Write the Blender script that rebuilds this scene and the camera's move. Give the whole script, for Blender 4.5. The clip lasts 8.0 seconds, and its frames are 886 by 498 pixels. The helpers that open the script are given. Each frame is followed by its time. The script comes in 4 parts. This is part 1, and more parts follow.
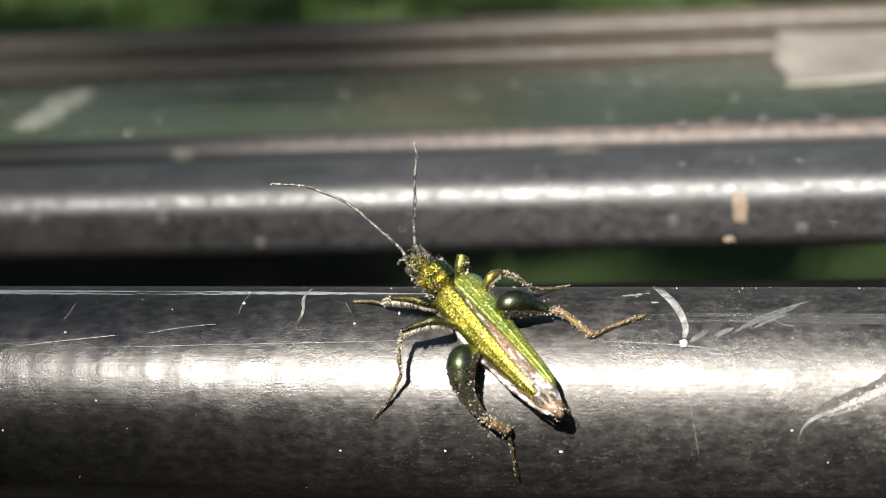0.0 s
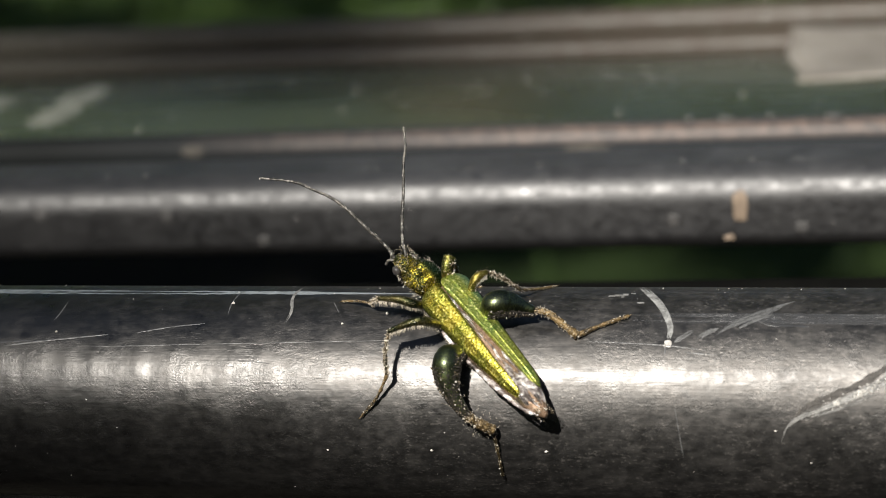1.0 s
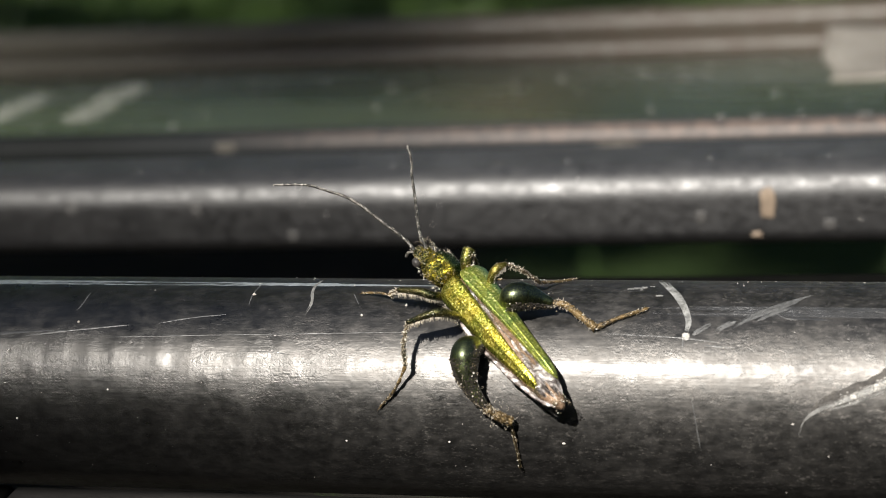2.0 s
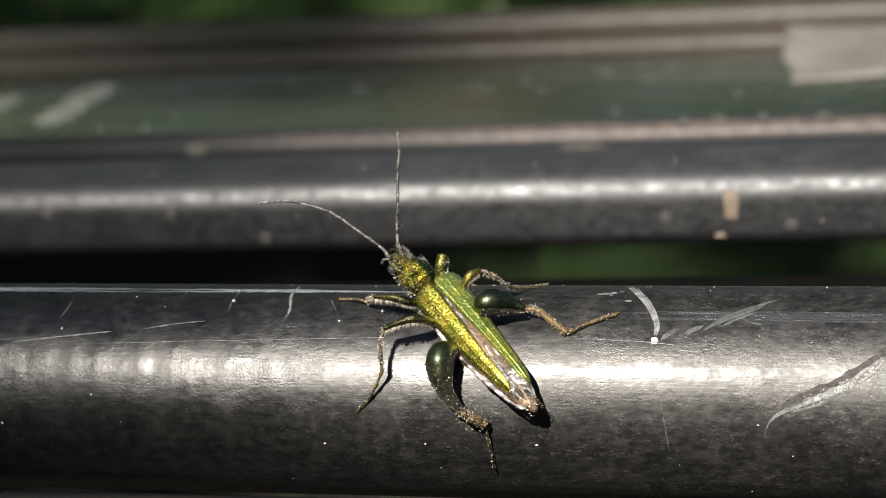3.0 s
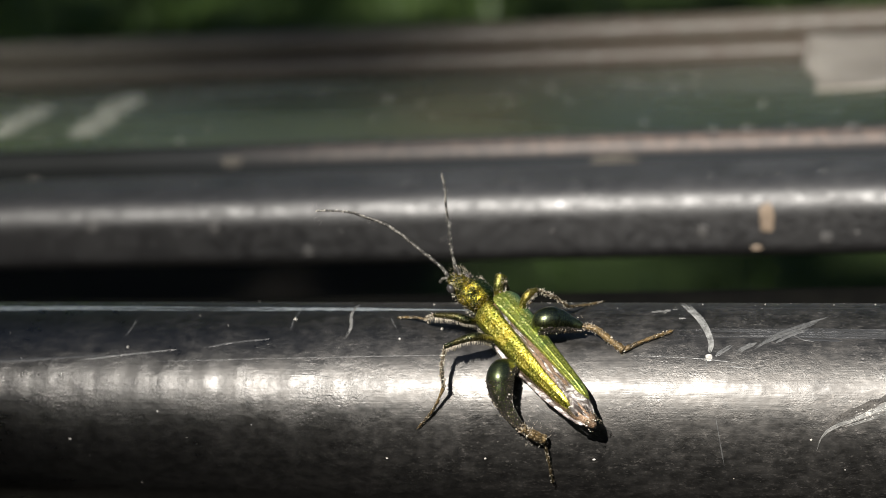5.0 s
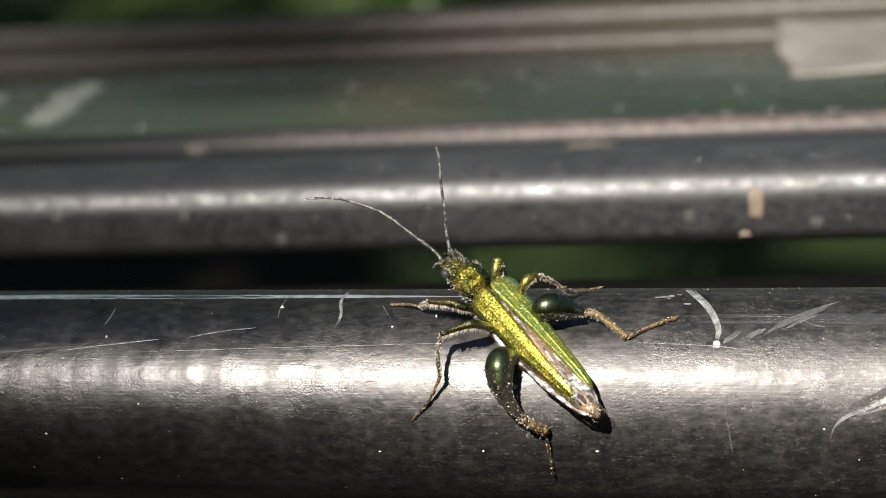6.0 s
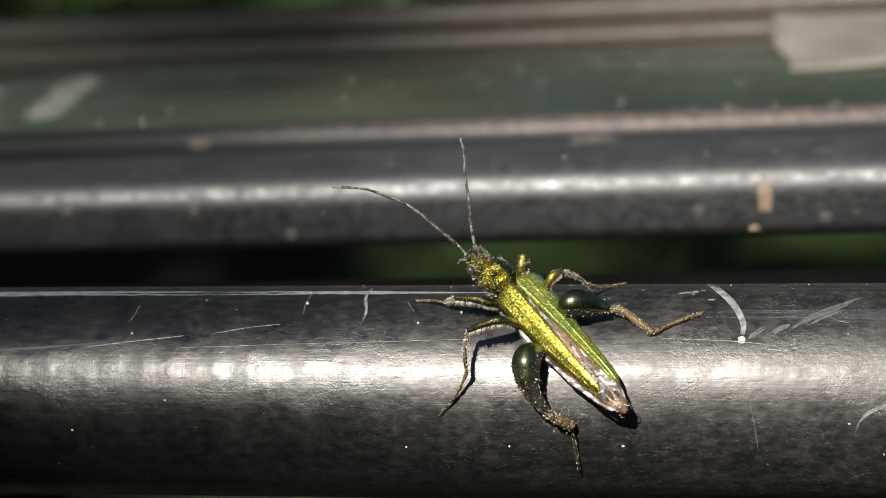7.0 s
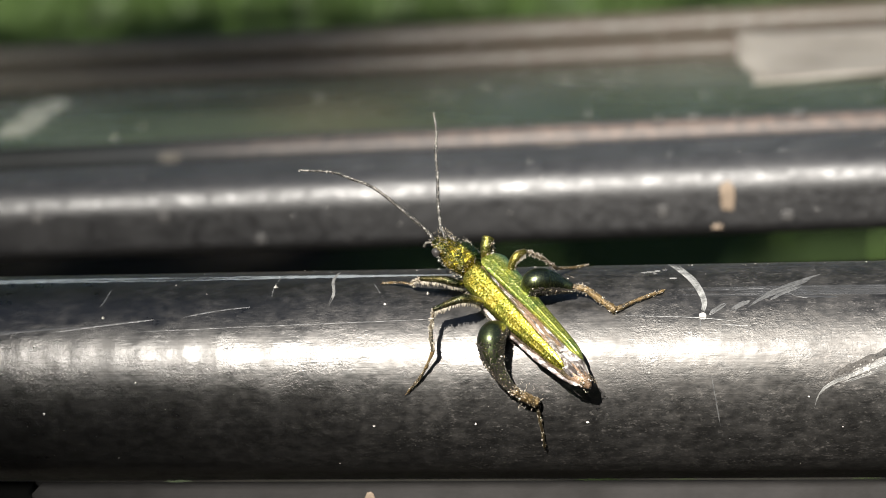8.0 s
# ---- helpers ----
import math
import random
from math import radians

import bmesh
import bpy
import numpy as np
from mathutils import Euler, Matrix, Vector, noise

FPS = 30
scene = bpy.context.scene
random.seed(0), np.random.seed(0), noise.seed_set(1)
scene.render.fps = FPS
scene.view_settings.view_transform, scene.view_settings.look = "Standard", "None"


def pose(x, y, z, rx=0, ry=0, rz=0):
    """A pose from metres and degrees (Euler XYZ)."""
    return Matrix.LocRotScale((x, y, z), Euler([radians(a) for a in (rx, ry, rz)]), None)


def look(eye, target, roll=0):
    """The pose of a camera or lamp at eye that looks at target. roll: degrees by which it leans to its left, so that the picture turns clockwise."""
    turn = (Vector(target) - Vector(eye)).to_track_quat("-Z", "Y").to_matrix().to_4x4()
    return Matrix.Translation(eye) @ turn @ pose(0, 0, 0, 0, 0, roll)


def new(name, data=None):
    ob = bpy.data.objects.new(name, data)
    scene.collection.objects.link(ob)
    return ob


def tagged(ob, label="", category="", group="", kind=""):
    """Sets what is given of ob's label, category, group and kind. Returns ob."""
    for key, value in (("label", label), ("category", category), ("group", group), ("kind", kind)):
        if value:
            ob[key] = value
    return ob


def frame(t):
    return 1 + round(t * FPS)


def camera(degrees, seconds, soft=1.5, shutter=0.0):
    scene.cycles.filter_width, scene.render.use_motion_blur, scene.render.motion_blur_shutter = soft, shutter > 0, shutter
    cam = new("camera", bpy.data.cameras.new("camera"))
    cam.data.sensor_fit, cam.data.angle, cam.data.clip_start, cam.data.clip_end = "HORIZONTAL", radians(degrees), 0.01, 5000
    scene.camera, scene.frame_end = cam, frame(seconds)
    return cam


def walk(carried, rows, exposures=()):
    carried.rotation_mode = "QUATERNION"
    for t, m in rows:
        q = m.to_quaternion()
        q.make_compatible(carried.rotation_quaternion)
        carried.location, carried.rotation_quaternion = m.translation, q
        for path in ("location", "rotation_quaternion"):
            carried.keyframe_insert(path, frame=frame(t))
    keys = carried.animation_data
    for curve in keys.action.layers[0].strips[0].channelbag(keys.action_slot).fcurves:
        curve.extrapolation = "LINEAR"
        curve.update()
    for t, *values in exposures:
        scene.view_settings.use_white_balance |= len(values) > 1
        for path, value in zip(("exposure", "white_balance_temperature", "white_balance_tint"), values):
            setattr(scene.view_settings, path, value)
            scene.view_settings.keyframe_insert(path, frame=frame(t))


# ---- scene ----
cam = camera(22.0, 8.0, soft=0.85)
# a phone lens close to its subject: shallow focus at the beetle
cam.data.dof.use_dof = True
cam.data.dof.focus_distance = 0.1030
cam.data.dof.aperture_fstop = 67.0
cam.data.dof.aperture_blades = 0
PATH = [
    (0, 0.017322, -0.096851, 0.033455, 74.978, 3.018, 10.688),
    (0.1, 0.017413, -0.096887, 0.033583, 74.936, 3.023, 10.775),
    (0.2, 0.017505, -0.096922, 0.033711, 74.961, 3.026, 10.885),
    (0.3, 0.017596, -0.096958, 0.033839, 74.899, 3.031, 10.965),
    (0.4, 0.017688, -0.096994, 0.033966, 74.836, 3.040, 11.014),
    (0.5, 0.017779, -0.097029, 0.034094, 74.774, 3.045, 11.091),
    (0.6, 0.018168, -0.096968, 0.034040, 74.818, 3.071, 11.341),
    (0.7, 0.018557, -0.096906, 0.033985, 74.832, 3.105, 11.525),
    (0.8, 0.018946, -0.096845, 0.033931, 74.858, 3.179, 11.414),
    (0.9, 0.019335, -0.096783, 0.033877, 74.843, 3.223, 11.521),
    (1, 0.019723, -0.096722, 0.033822, 74.819, 3.260, 11.668),
    (1.1, 0.019858, -0.096734, 0.033769, 74.748, 3.278, 11.662),
    (1.2, 0.019993, -0.096747, 0.033715, 74.741, 3.282, 11.773),
    (2.3, 0.021474, -0.096884, 0.033122, 75.087, 3.330, 13.099),
    (2.4, 0.021609, -0.096896, 0.033068, 75.090, 3.381, 12.867),
    (2.5, 0.021744, -0.096909, 0.033014, 75.110, 3.425, 12.698),
    (2.6, 0.021600, -0.097409, 0.033399, 75.012, 3.429, 12.324),
    (2.7, 0.021456, -0.097910, 0.033784, 74.906, 3.415, 12.078),
    (2.8, 0.021312, -0.098410, 0.034169, 74.820, 3.381, 11.988),
    (2.9, 0.021168, -0.098911, 0.034553, 74.720, 3.344, 11.916),
    (3, 0.021025, -0.099411, 0.034938, 74.624, 3.303, 11.875),
    (3.1, 0.020960, -0.099688, 0.035221, 74.638, 3.298, 12.040),
    (3.2, 0.020896, -0.099966, 0.035504, 74.638, 3.304, 12.126),
    (3.3, 0.020832, -0.100243, 0.035787, 74.593, 3.329, 12.056),
    (3.4, 0.020768, -0.100520, 0.036069, 74.434, 3.347, 12.005),
    (3.5, 0.020704, -0.100797, 0.036352, 74.474, 3.361, 12.043),
    (3.6, 0.021030, -0.101480, 0.036588, 74.584, 3.403, 12.154),
    (3.7, 0.021356, -0.102162, 0.036824, 74.674, 3.449, 12.230),
    (3.8, 0.021681, -0.102845, 0.037060, 74.632, 3.505, 12.197),
    (3.9, 0.022007, -0.103528, 0.037296, 74.622, 3.547, 12.270),
    (4, 0.022333, -0.104210, 0.037532, 74.560, 3.593, 12.302),
    (4.1, 0.021952, -0.104017, 0.037478, 74.496, 3.586, 12.115),
    (4.2, 0.021571, -0.103824, 0.037423, 74.484, 3.573, 11.995),
    (5.3, 0.017383, -0.101699, 0.036826, 74.408, 3.368, 11.091),
    (5.4, 0.017002, -0.101506, 0.036771, 74.382, 3.384, 10.756),
    (5.5, 0.016621, -0.101313, 0.036717, 74.364, 3.390, 10.487),
    (5.6, 0.016297, -0.100811, 0.036449, 74.389, 3.368, 10.370),
    (5.7, 0.015972, -0.100309, 0.036181, 74.351, 3.331, 10.351),
    (5.8, 0.015648, -0.099808, 0.035913, 74.327, 3.306, 10.236),
    (5.9, 0.015323, -0.099306, 0.035646, 74.290, 3.280, 10.135),
    (6, 0.014999, -0.098804, 0.035378, 74.301, 3.265, 9.965),
    (6.1, 0.014715, -0.098597, 0.035349, 74.240, 3.227, 9.833),
    (6.2, 0.014430, -0.098390, 0.035320, 74.168, 3.187, 9.713),
    (6.3, 0.014146, -0.098183, 0.035291, 74.097, 3.148, 9.592),
    (6.4, 0.013862, -0.097976, 0.035262, 74.097, 3.109, 9.485),
    (6.5, 0.013577, -0.097769, 0.035233, 74.073, 3.071, 9.368),
    (6.6, 0.013371, -0.098145, 0.035382, 74.114, 3.097, 9.231),
    (6.7, 0.013164, -0.098521, 0.035531, 74.159, 3.099, 9.273),
    (6.8, 0.012958, -0.098897, 0.035680, 74.104, 3.095, 9.333),
    (6.9, 0.012751, -0.099274, 0.035829, 74.078, 3.098, 9.347),
    (7, 0.012545, -0.099650, 0.035978, 73.989, 3.125, 9.176),
    (7.1, 0.012446, -0.100111, 0.035784, 73.967, 3.152, 8.938),
    (7.2, 0.012346, -0.100572, 0.035591, 73.995, 3.182, 8.700),
    (7.3, 0.012247, -0.101033, 0.035397, 74.208, 3.215, 8.475),
    (7.4, 0.012148, -0.101494, 0.035204, 74.578, 3.242, 8.343),
    (7.5, 0.012048, -0.101954, 0.035010, 74.949, 3.264, 8.232),
    (7.6, 0.012259, -0.102002, 0.034634, 75.258, 3.292, 8.299),
    (7.7, 0.012470, -0.102049, 0.034257, 75.369, 3.309, 8.391),
    (7.8, 0.012681, -0.102096, 0.033880, 75.306, 3.342, 8.331),
    (7.9, 0.012892, -0.102143, 0.033503, 75.316, 3.367, 8.348),
    (8, 0.013103, -0.102190, 0.033126, 75.368, 3.390, 8.388),
]
# the phone's own brightening and darkening, in stops
EXPOSURE = 0.72
STOPS = [(0, 0.70), (0.2, 0.30), (0.5, 0.05), (1.2, 0.0), (2.5, 0.25), (3.0, 0.15), (3.5, 0.0), (4.2, 0.0), (5.5, 0.15), (6.0, 0.30), (6.5, 0.40), (7.0, 0.10), (7.5, 0.10), (8.0, 0.55)]
walk(cam, [(t, pose(x, y, z, rx, ry, rz)) for t, x, y, z, rx, ry, rz in PATH], [(t, EXPOSURE + stops) for t, stops in STOPS])

# ---- light ----
SUN = Vector((-0.165, -0.73, 0.645)).normalized()
world = bpy.data.worlds.new("sky")
scene.world = world
world.use_nodes = True
wn = world.node_tree
sky = wn.nodes.new("ShaderNodeTexSky")
sky.sky_type = 'NISHITA'
sky.sun_disc = False
sky.sun_elevation = math.asin(SUN.z)
sky.sun_rotation = math.atan2(SUN.x, SUN.y)
wn.links.new(sky.outputs[0], wn.nodes["Background"].inputs[0])
wn.nodes["Background"].inputs[1].default_value = 0.05
lamp = bpy.data.lights.new("sun", 'SUN')
lamp.energy, lamp.angle, lamp.color = 4.5, radians(0.53), (1.0, 0.95, 0.88)
sun = new("sun", lamp)
sun.matrix_world = look(SUN * 30, (0, 0, 0))

MM = 0.001
GROUND = -0.44


# ---- materials ----
class Nodes:
    """A small helper to wire up one node material."""

    def __init__(self, name):
        self.mat = bpy.data.materials.new(name)
        self.mat.use_nodes = True
        self.tree = self.mat.node_tree
        self.bsdf = self.tree.nodes["Principled BSDF"]
        self.coord = self.add("ShaderNodeTexCoord").outputs["Object"]

    def add(self, kind):
        return self.tree.nodes.new(kind)

    def link(self, a, b):
        self.tree.links.new(a, b)

    def stretched(self, sx, sy, sz):
        m = self.add("ShaderNodeMapping")
        self.link(self.coord, m.inputs[0])
        m.inputs["Scale"].default_value = (sx, sy, sz)
        return m.outputs[0]

    def noise(self, scale, detail=3.0, rough=0.5, coord=None):
        n = self.add("ShaderNodeTexNoise")
        n.inputs["Scale"].default_value = scale
        n.inputs["Detail"].default_value = detail
        n.inputs["Roughness"].default_value = rough
        self.link(coord or self.coord, n.inputs["Vector"])
        return n.outputs["Fac"]

    def cells(self, scale, coord=None):
        n = self.add("ShaderNodeTexVoronoi")
        n.inputs["Scale"].default_value = scale
        self.link(coord or self.coord, n.inputs["Vector"])
        return n.outputs["Distance"]

    def ramp(self, fac, *stops):
        n = self.add("ShaderNodeValToRGB")
        e = n.color_ramp.elements
        while len(e) < len(stops):
            e.new(0.5)
        for k, (at, colour) in enumerate(stops):
            e[k].position = at
            e[k].color = (*colour, 1) if len(colour) == 3 else colour
        self.link(fac, n.inputs[0])
        return n.outputs[0]

    def spread(self, fac, a, b, lo, hi):
        n = self.add("ShaderNodeMapRange")
        for k, v in zip(("From Min", "From Max", "To Min", "To Max"), (a, b, lo, hi)):
            n.inputs[k].default_value = v
        self.link(fac, n.inputs["Value"])
        return n.outputs[0]

    def mix(self, fac, a, b):
        n = self.add("ShaderNodeMix")
        n.data_type = 'RGBA'
        for k, v in ((0, fac), (6, a), (7, b)):
            if isinstance(v, (tuple, float, int)):
                n.inputs[k].default_value = (*v, 1) if isinstance(v, tuple) else v
            else:
                self.link(v, n.inputs[k])
        return n.outputs[2]

    def math(self, op, a, b):
        n = self.add("ShaderNodeMath")
        n.operation = op
        for k, v in enumerate((a, b)):
            if isinstance(v, (float, int)):
                n.inputs[k].default_value = v
            else:
                self.link(v, n.inputs[k])
        return n.outputs[0]

    def axis(self, k):
        n = self.add("ShaderNodeSeparateXYZ")
        self.link(self.coord, n.inputs[0])
        return n.outputs[k]

    def bump(self, height, strength, distance, under=None):
        n = self.add("ShaderNodeBump")
        n.inputs["Strength"].default_value = strength
        n.inputs["Distance"].default_value = distance
        self.link(height, n.inputs["Height"])
        if under is not None:
            self.link(under, n.inputs["Normal"])
        return n.outputs[0]

    def set(self, **values):
        for key, v in values.items():
            slot = self.bsdf.inputs[{"color": "Base Color", "rough": "Roughness", "metal": "Metallic", "spec": "Specular IOR Level",
                                     "normal": "Normal", "coat_normal": "Coat Normal", "coat": "Coat Weight", "coat_rough": "Coat Roughness", "aniso": "Anisotropic",
                                     "transmission": "Transmission Weight", "alpha": "Alpha", "subsurface": "Subsurface Weight", "ior": "IOR"}[key]]
            if isinstance(v, (tuple, float, int)):
                slot.default_value = (*v, 1) if isinstance(v, tuple) else v
            else:
                self.link(v, slot)
        return self.mat


def rod_material(name, dirt, base, rough):
    """Worn black-coated steel: brushed along its length, blotched, pitted and hazed with dust."""
    n = Nodes(name)
    haze = n.noise(330, 6, 0.65)
    grime = n.noise(2600, 3, 0.6, n.stretched(0.6, 1, 1))
    brushed = n.noise(9000, 2, 0.6, n.stretched(0.06, 1, 1))
    blotch = n.noise(2300, 1, 0.5, n.stretched(0.8, 1, 1))
    ripple = n.noise(760, 1, 0.4, n.stretched(1, 0.30, 0.30))
    broad = n.noise(70, 3, 0.5)
    worn = n.spread(n.noise(800, 4, 0.65, n.stretched(0.4, 1, 1)), 0.38, 0.62, 0.15, 1.2)
    pits = n.spread(n.cells(4200, n.stretched(0.55, 1, 1)), 0.10, 0.34, 0.0, 1.0)
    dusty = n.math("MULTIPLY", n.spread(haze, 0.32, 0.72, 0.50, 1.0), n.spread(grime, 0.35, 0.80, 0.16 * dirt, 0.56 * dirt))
    # thinning the dust here also puts the shade of one end into the colour
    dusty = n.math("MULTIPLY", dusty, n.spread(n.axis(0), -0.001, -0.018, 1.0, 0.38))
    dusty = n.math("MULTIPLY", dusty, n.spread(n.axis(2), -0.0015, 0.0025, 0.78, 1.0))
    # pale specks in the colour for the glints on the pits' edges
    pit_glints = n.math("MULTIPLY", n.spread(n.noise(8200, 3, 0.65, n.stretched(0.5, 1, 1)), 0.56, 0.66, 0.0, 0.50), n.math("MULTIPLY", worn, n.spread(n.axis(0), -0.012, -0.002, 0.1, 1.0)))
    dusty = n.math("ADD", dusty, n.math("MULTIPLY", pit_glints, 0.8 * dirt))
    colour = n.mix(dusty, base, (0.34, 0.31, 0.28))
    tone = n.math("ADD", n.spread(haze, 0.3, 0.7, rough - 0.05, rough + 0.07), n.spread(grime, 0.3, 0.7, -0.06, 0.08))
    tone = n.math("ADD", tone, n.spread(n.noise(620, 4, 0.7, n.stretched(1, 0.2, 0.2)), 0.35, 0.65, -0.05, 0.06))
    tone = n.math("ADD", tone, n.spread(n.axis(0), 0.008, -0.018, 0.06, -0.05))
    dents = n.math("MULTIPLY", ripple, n.spread(n.axis(0), -0.004, -0.012, 0.25, 1.0))
    b = n.bump(dents, 0.8, 0.00011)
    b = n.bump(broad, 0.3, 0.0003, b)
    b = n.bump(blotch, 0.8, 0.000020, b)
    b = n.bump(brushed, 0.8, 0.000007, b)
    under = b
    b = n.bump(n.math("MULTIPLY", n.math("SUBTRACT", n.noise(9500, 2, 0.6, n.stretched(1, 0.08, 0.08)), 0.5), worn), 0.8, 0.000005, b)
    b = n.bump(n.math("MULTIPLY", n.math("SUBTRACT", pits, 1.0), worn), 0.6, 0.000007, b)
    b = n.bump(n.math("MULTIPLY", n.math("SUBTRACT", n.noise(15000, 2, 0.7, n.stretched(0.7, 1, 1)), 0.5), worn), 1.0, 0.000015, b)
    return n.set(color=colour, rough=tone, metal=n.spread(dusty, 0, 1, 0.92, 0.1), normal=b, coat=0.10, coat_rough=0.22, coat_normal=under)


def plain(name, colour, second, scale, rough=0.7, metal=0.0, bump=0.0, distance=0.00002, spec=0.5):
    n = Nodes(name)
    f = n.noise(scale, 4, 0.6)
    c = n.mix(n.spread(f, 0.3, 0.7, 0, 1), colour, second)
    v = dict(color=c, rough=n.spread(f, 0.3, 0.7, max(rough - 0.12, 0.02), min(rough + 0.1, 1)), metal=metal, spec=spec)
    if bump:
        v["normal"] = n.bump(n.noise(scale * 2.5, 4, 0.6), bump, distance)
    return n.set(**v)


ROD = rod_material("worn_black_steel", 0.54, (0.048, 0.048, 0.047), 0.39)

def bar_material():
    """Satin black paint under an even film of grey dust, gritty along the edge."""
    n = Nodes("satin_black_paint")
    film = n.noise(240, 5, 0.65)
    grit = n.noise(2100, 4, 0.7, n.stretched(0.6, 1, 1))
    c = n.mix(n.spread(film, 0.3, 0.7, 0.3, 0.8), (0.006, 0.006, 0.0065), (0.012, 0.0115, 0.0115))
    # pale top coloured in for the sky it mirrors, weaker at the shaded end
    sky_band = n.math("MULTIPLY", n.spread(n.axis(2), 0.0021, 0.00262, 0.0, 0.8), n.math("MULTIPLY", n.spread(film, 0.3, 0.65, 0.4, 1.0), n.spread(n.axis(0), -0.045, -0.010, 0.3, 1.0)))
    c = n.mix(sky_band, c, (0.046, 0.047, 0.049))
    b = n.bump(n.noise(520, 2, 0.5, n.stretched(1, 0.3, 0.3)), 0.5, 0.000014)
    b = n.bump(grit, 0.7, 0.00003, b)
    # gloss lowered at one end to stand in for its shade
    return n.set(color=c, rough=n.math("ADD", n.spread(film, 0.3, 0.7, 0.44, 0.54), n.spread(grit, 0.3, 0.7, -0.12, 0.14)), spec=n.spread(n.axis(0), -0.050, -0.012, 0.40, 1.0), normal=b)


ROD_BACK = bar_material()



def slat_material():
    """Glossy black paint, slightly wavy and dusty, that mirrors the trees; the reflection's green and grey, and the
    highlight on its worn gritty front edge, are put into the colour.
    """
    n = Nodes("glossy_black_paint")
    haze = n.noise(60, 5, 0.6, n.stretched(0.5, 1, 1))
    fine = n.noise(900, 4, 0.6)
    dusty = n.math("MULTIPLY", n.spread(haze, 0.38, 0.62, 0.28, 1.0), n.spread(fine, 0.35, 0.7, 0.16, 0.42))
    grey = n.math("MULTIPLY", n.spread(n.noise(34, 4, 0.6, n.stretched(0.4, 1, 1)), 0.46, 0.62, 0, 0.6), n.spread(n.axis(1), 0.016, 0.026, 0.1, 1.0))
    b = n.bump(n.noise(45, 3, 0.5), 0.5, 0.0006)
    b = n.bump(fine, 0.4, 0.00003, b)
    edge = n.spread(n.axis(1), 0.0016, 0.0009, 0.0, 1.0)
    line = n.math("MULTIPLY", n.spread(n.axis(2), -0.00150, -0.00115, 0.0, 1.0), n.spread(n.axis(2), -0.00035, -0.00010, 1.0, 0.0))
    # highlight along the edge as a colour mask, fading out at the shaded end
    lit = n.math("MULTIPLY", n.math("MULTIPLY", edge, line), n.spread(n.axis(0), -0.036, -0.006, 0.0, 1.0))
    # green tint for mirrored trees, then grey for mirrored sky
    c = n.mix(dusty, (0.014, 0.019, 0.012), (0.13, 0.16, 0.075))
    c = n.mix(grey, c, (0.12, 0.13, 0.12))
    # front face coloured darker at one end for its shade
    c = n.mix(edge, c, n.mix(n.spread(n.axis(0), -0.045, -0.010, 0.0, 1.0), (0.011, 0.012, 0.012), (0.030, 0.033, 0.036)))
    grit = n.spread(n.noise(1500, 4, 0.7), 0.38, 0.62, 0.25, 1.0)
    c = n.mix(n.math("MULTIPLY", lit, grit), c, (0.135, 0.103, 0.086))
    rough = n.math("ADD", n.spread(haze, 0.3, 0.7, 0.22, 0.32), n.math("MULTIPLY", edge, 0.10))
    return n.set(color=c, rough=rough, spec=n.math("SUBTRACT", 1.0, n.math("MULTIPLY", edge, n.spread(lit, 0, 1, 0.97, 0.86))), normal=b)


def rear_material():
    """Black paint caked with brown dust; brown and gloss fade towards one end of the bench to stand in for its shade.
    """
    n = Nodes("dust_caked_black_paint")
    f = n.noise(700, 4, 0.65)
    # mask along the bar that puts the shaded end into colour and gloss
    worn = n.spread(n.axis(0), -0.066, -0.018, 0.0, 1.0)
    c = n.mix(n.math("MULTIPLY", worn, n.spread(f, 0.35, 0.65, 0.15, 1.0)), (0.072, 0.066, 0.052), (0.062, 0.047, 0.036))
    b = n.bump(n.noise(1900, 3, 0.6), 0.8, 0.00005)
    return n.set(color=c, rough=n.spread(f, 0.3, 0.7, 0.36, 0.48), spec=n.spread(worn, 0, 1, 0.10, 0.26), normal=b)


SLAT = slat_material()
REAR = rear_material()
SCRATCH = plain("bare_scratch", (0.42, 0.42, 0.40), (0.07, 0.07, 0.068), 3200, 0.55, 0.2, 0.5)
BARE = plain("bare_bright_metal", (0.66, 0.64, 0.60), (0.30, 0.28, 0.25), 4200, 0.5, 0.1, 0.6)
WEAR_SHEEN = plain("wear_and_sheen", (0.080, 0.081, 0.083), (0.045, 0.045, 0.045), 1800, 0.42, 0.5, 0.5)
GOUGE = plain("rough_gouge", (0.026, 0.024, 0.022), (0.12, 0.11, 0.098), 3600, 0.6, 0.2, 1.0, 0.00008)
WEAR_BRIGHT = plain("bare_worn_line", (0.40, 0.43, 0.44), (0.17, 0.19, 0.20), 1500, 0.45, 0.3, 0.6)
SCRATCH_FAINT = plain("faint_scratch", (0.19, 0.19, 0.185), (0.06, 0.06, 0.06), 2600, 0.5, 0.4, 0.5)
PATCH = plain("pale_bark", (0.25, 0.23, 0.20), (0.14, 0.125, 0.105), 160, 0.7, 0.0, 0.3)
SPOT = plain("grey_spot", (0.060, 0.058, 0.055), (0.045, 0.043, 0.042), 900, 0.6, 0.0, 0.3)
SCRATCH_DULL = plain("dull_scrape", (0.28, 0.275, 0.26), (0.09, 0.09, 0.085), 2600, 0.6, 0.0, 0.3)
SCRAPE_PALE = plain("pale_scrape", (0.30, 0.30, 0.25), (0.10, 0.11, 0.085), 420, 0.6, 0.0, 0.3)
DRIP = plain("dried_drip", (0.25, 0.19, 0.135), (0.16, 0.12, 0.085), 900, 0.7, 0.0, 0.3)
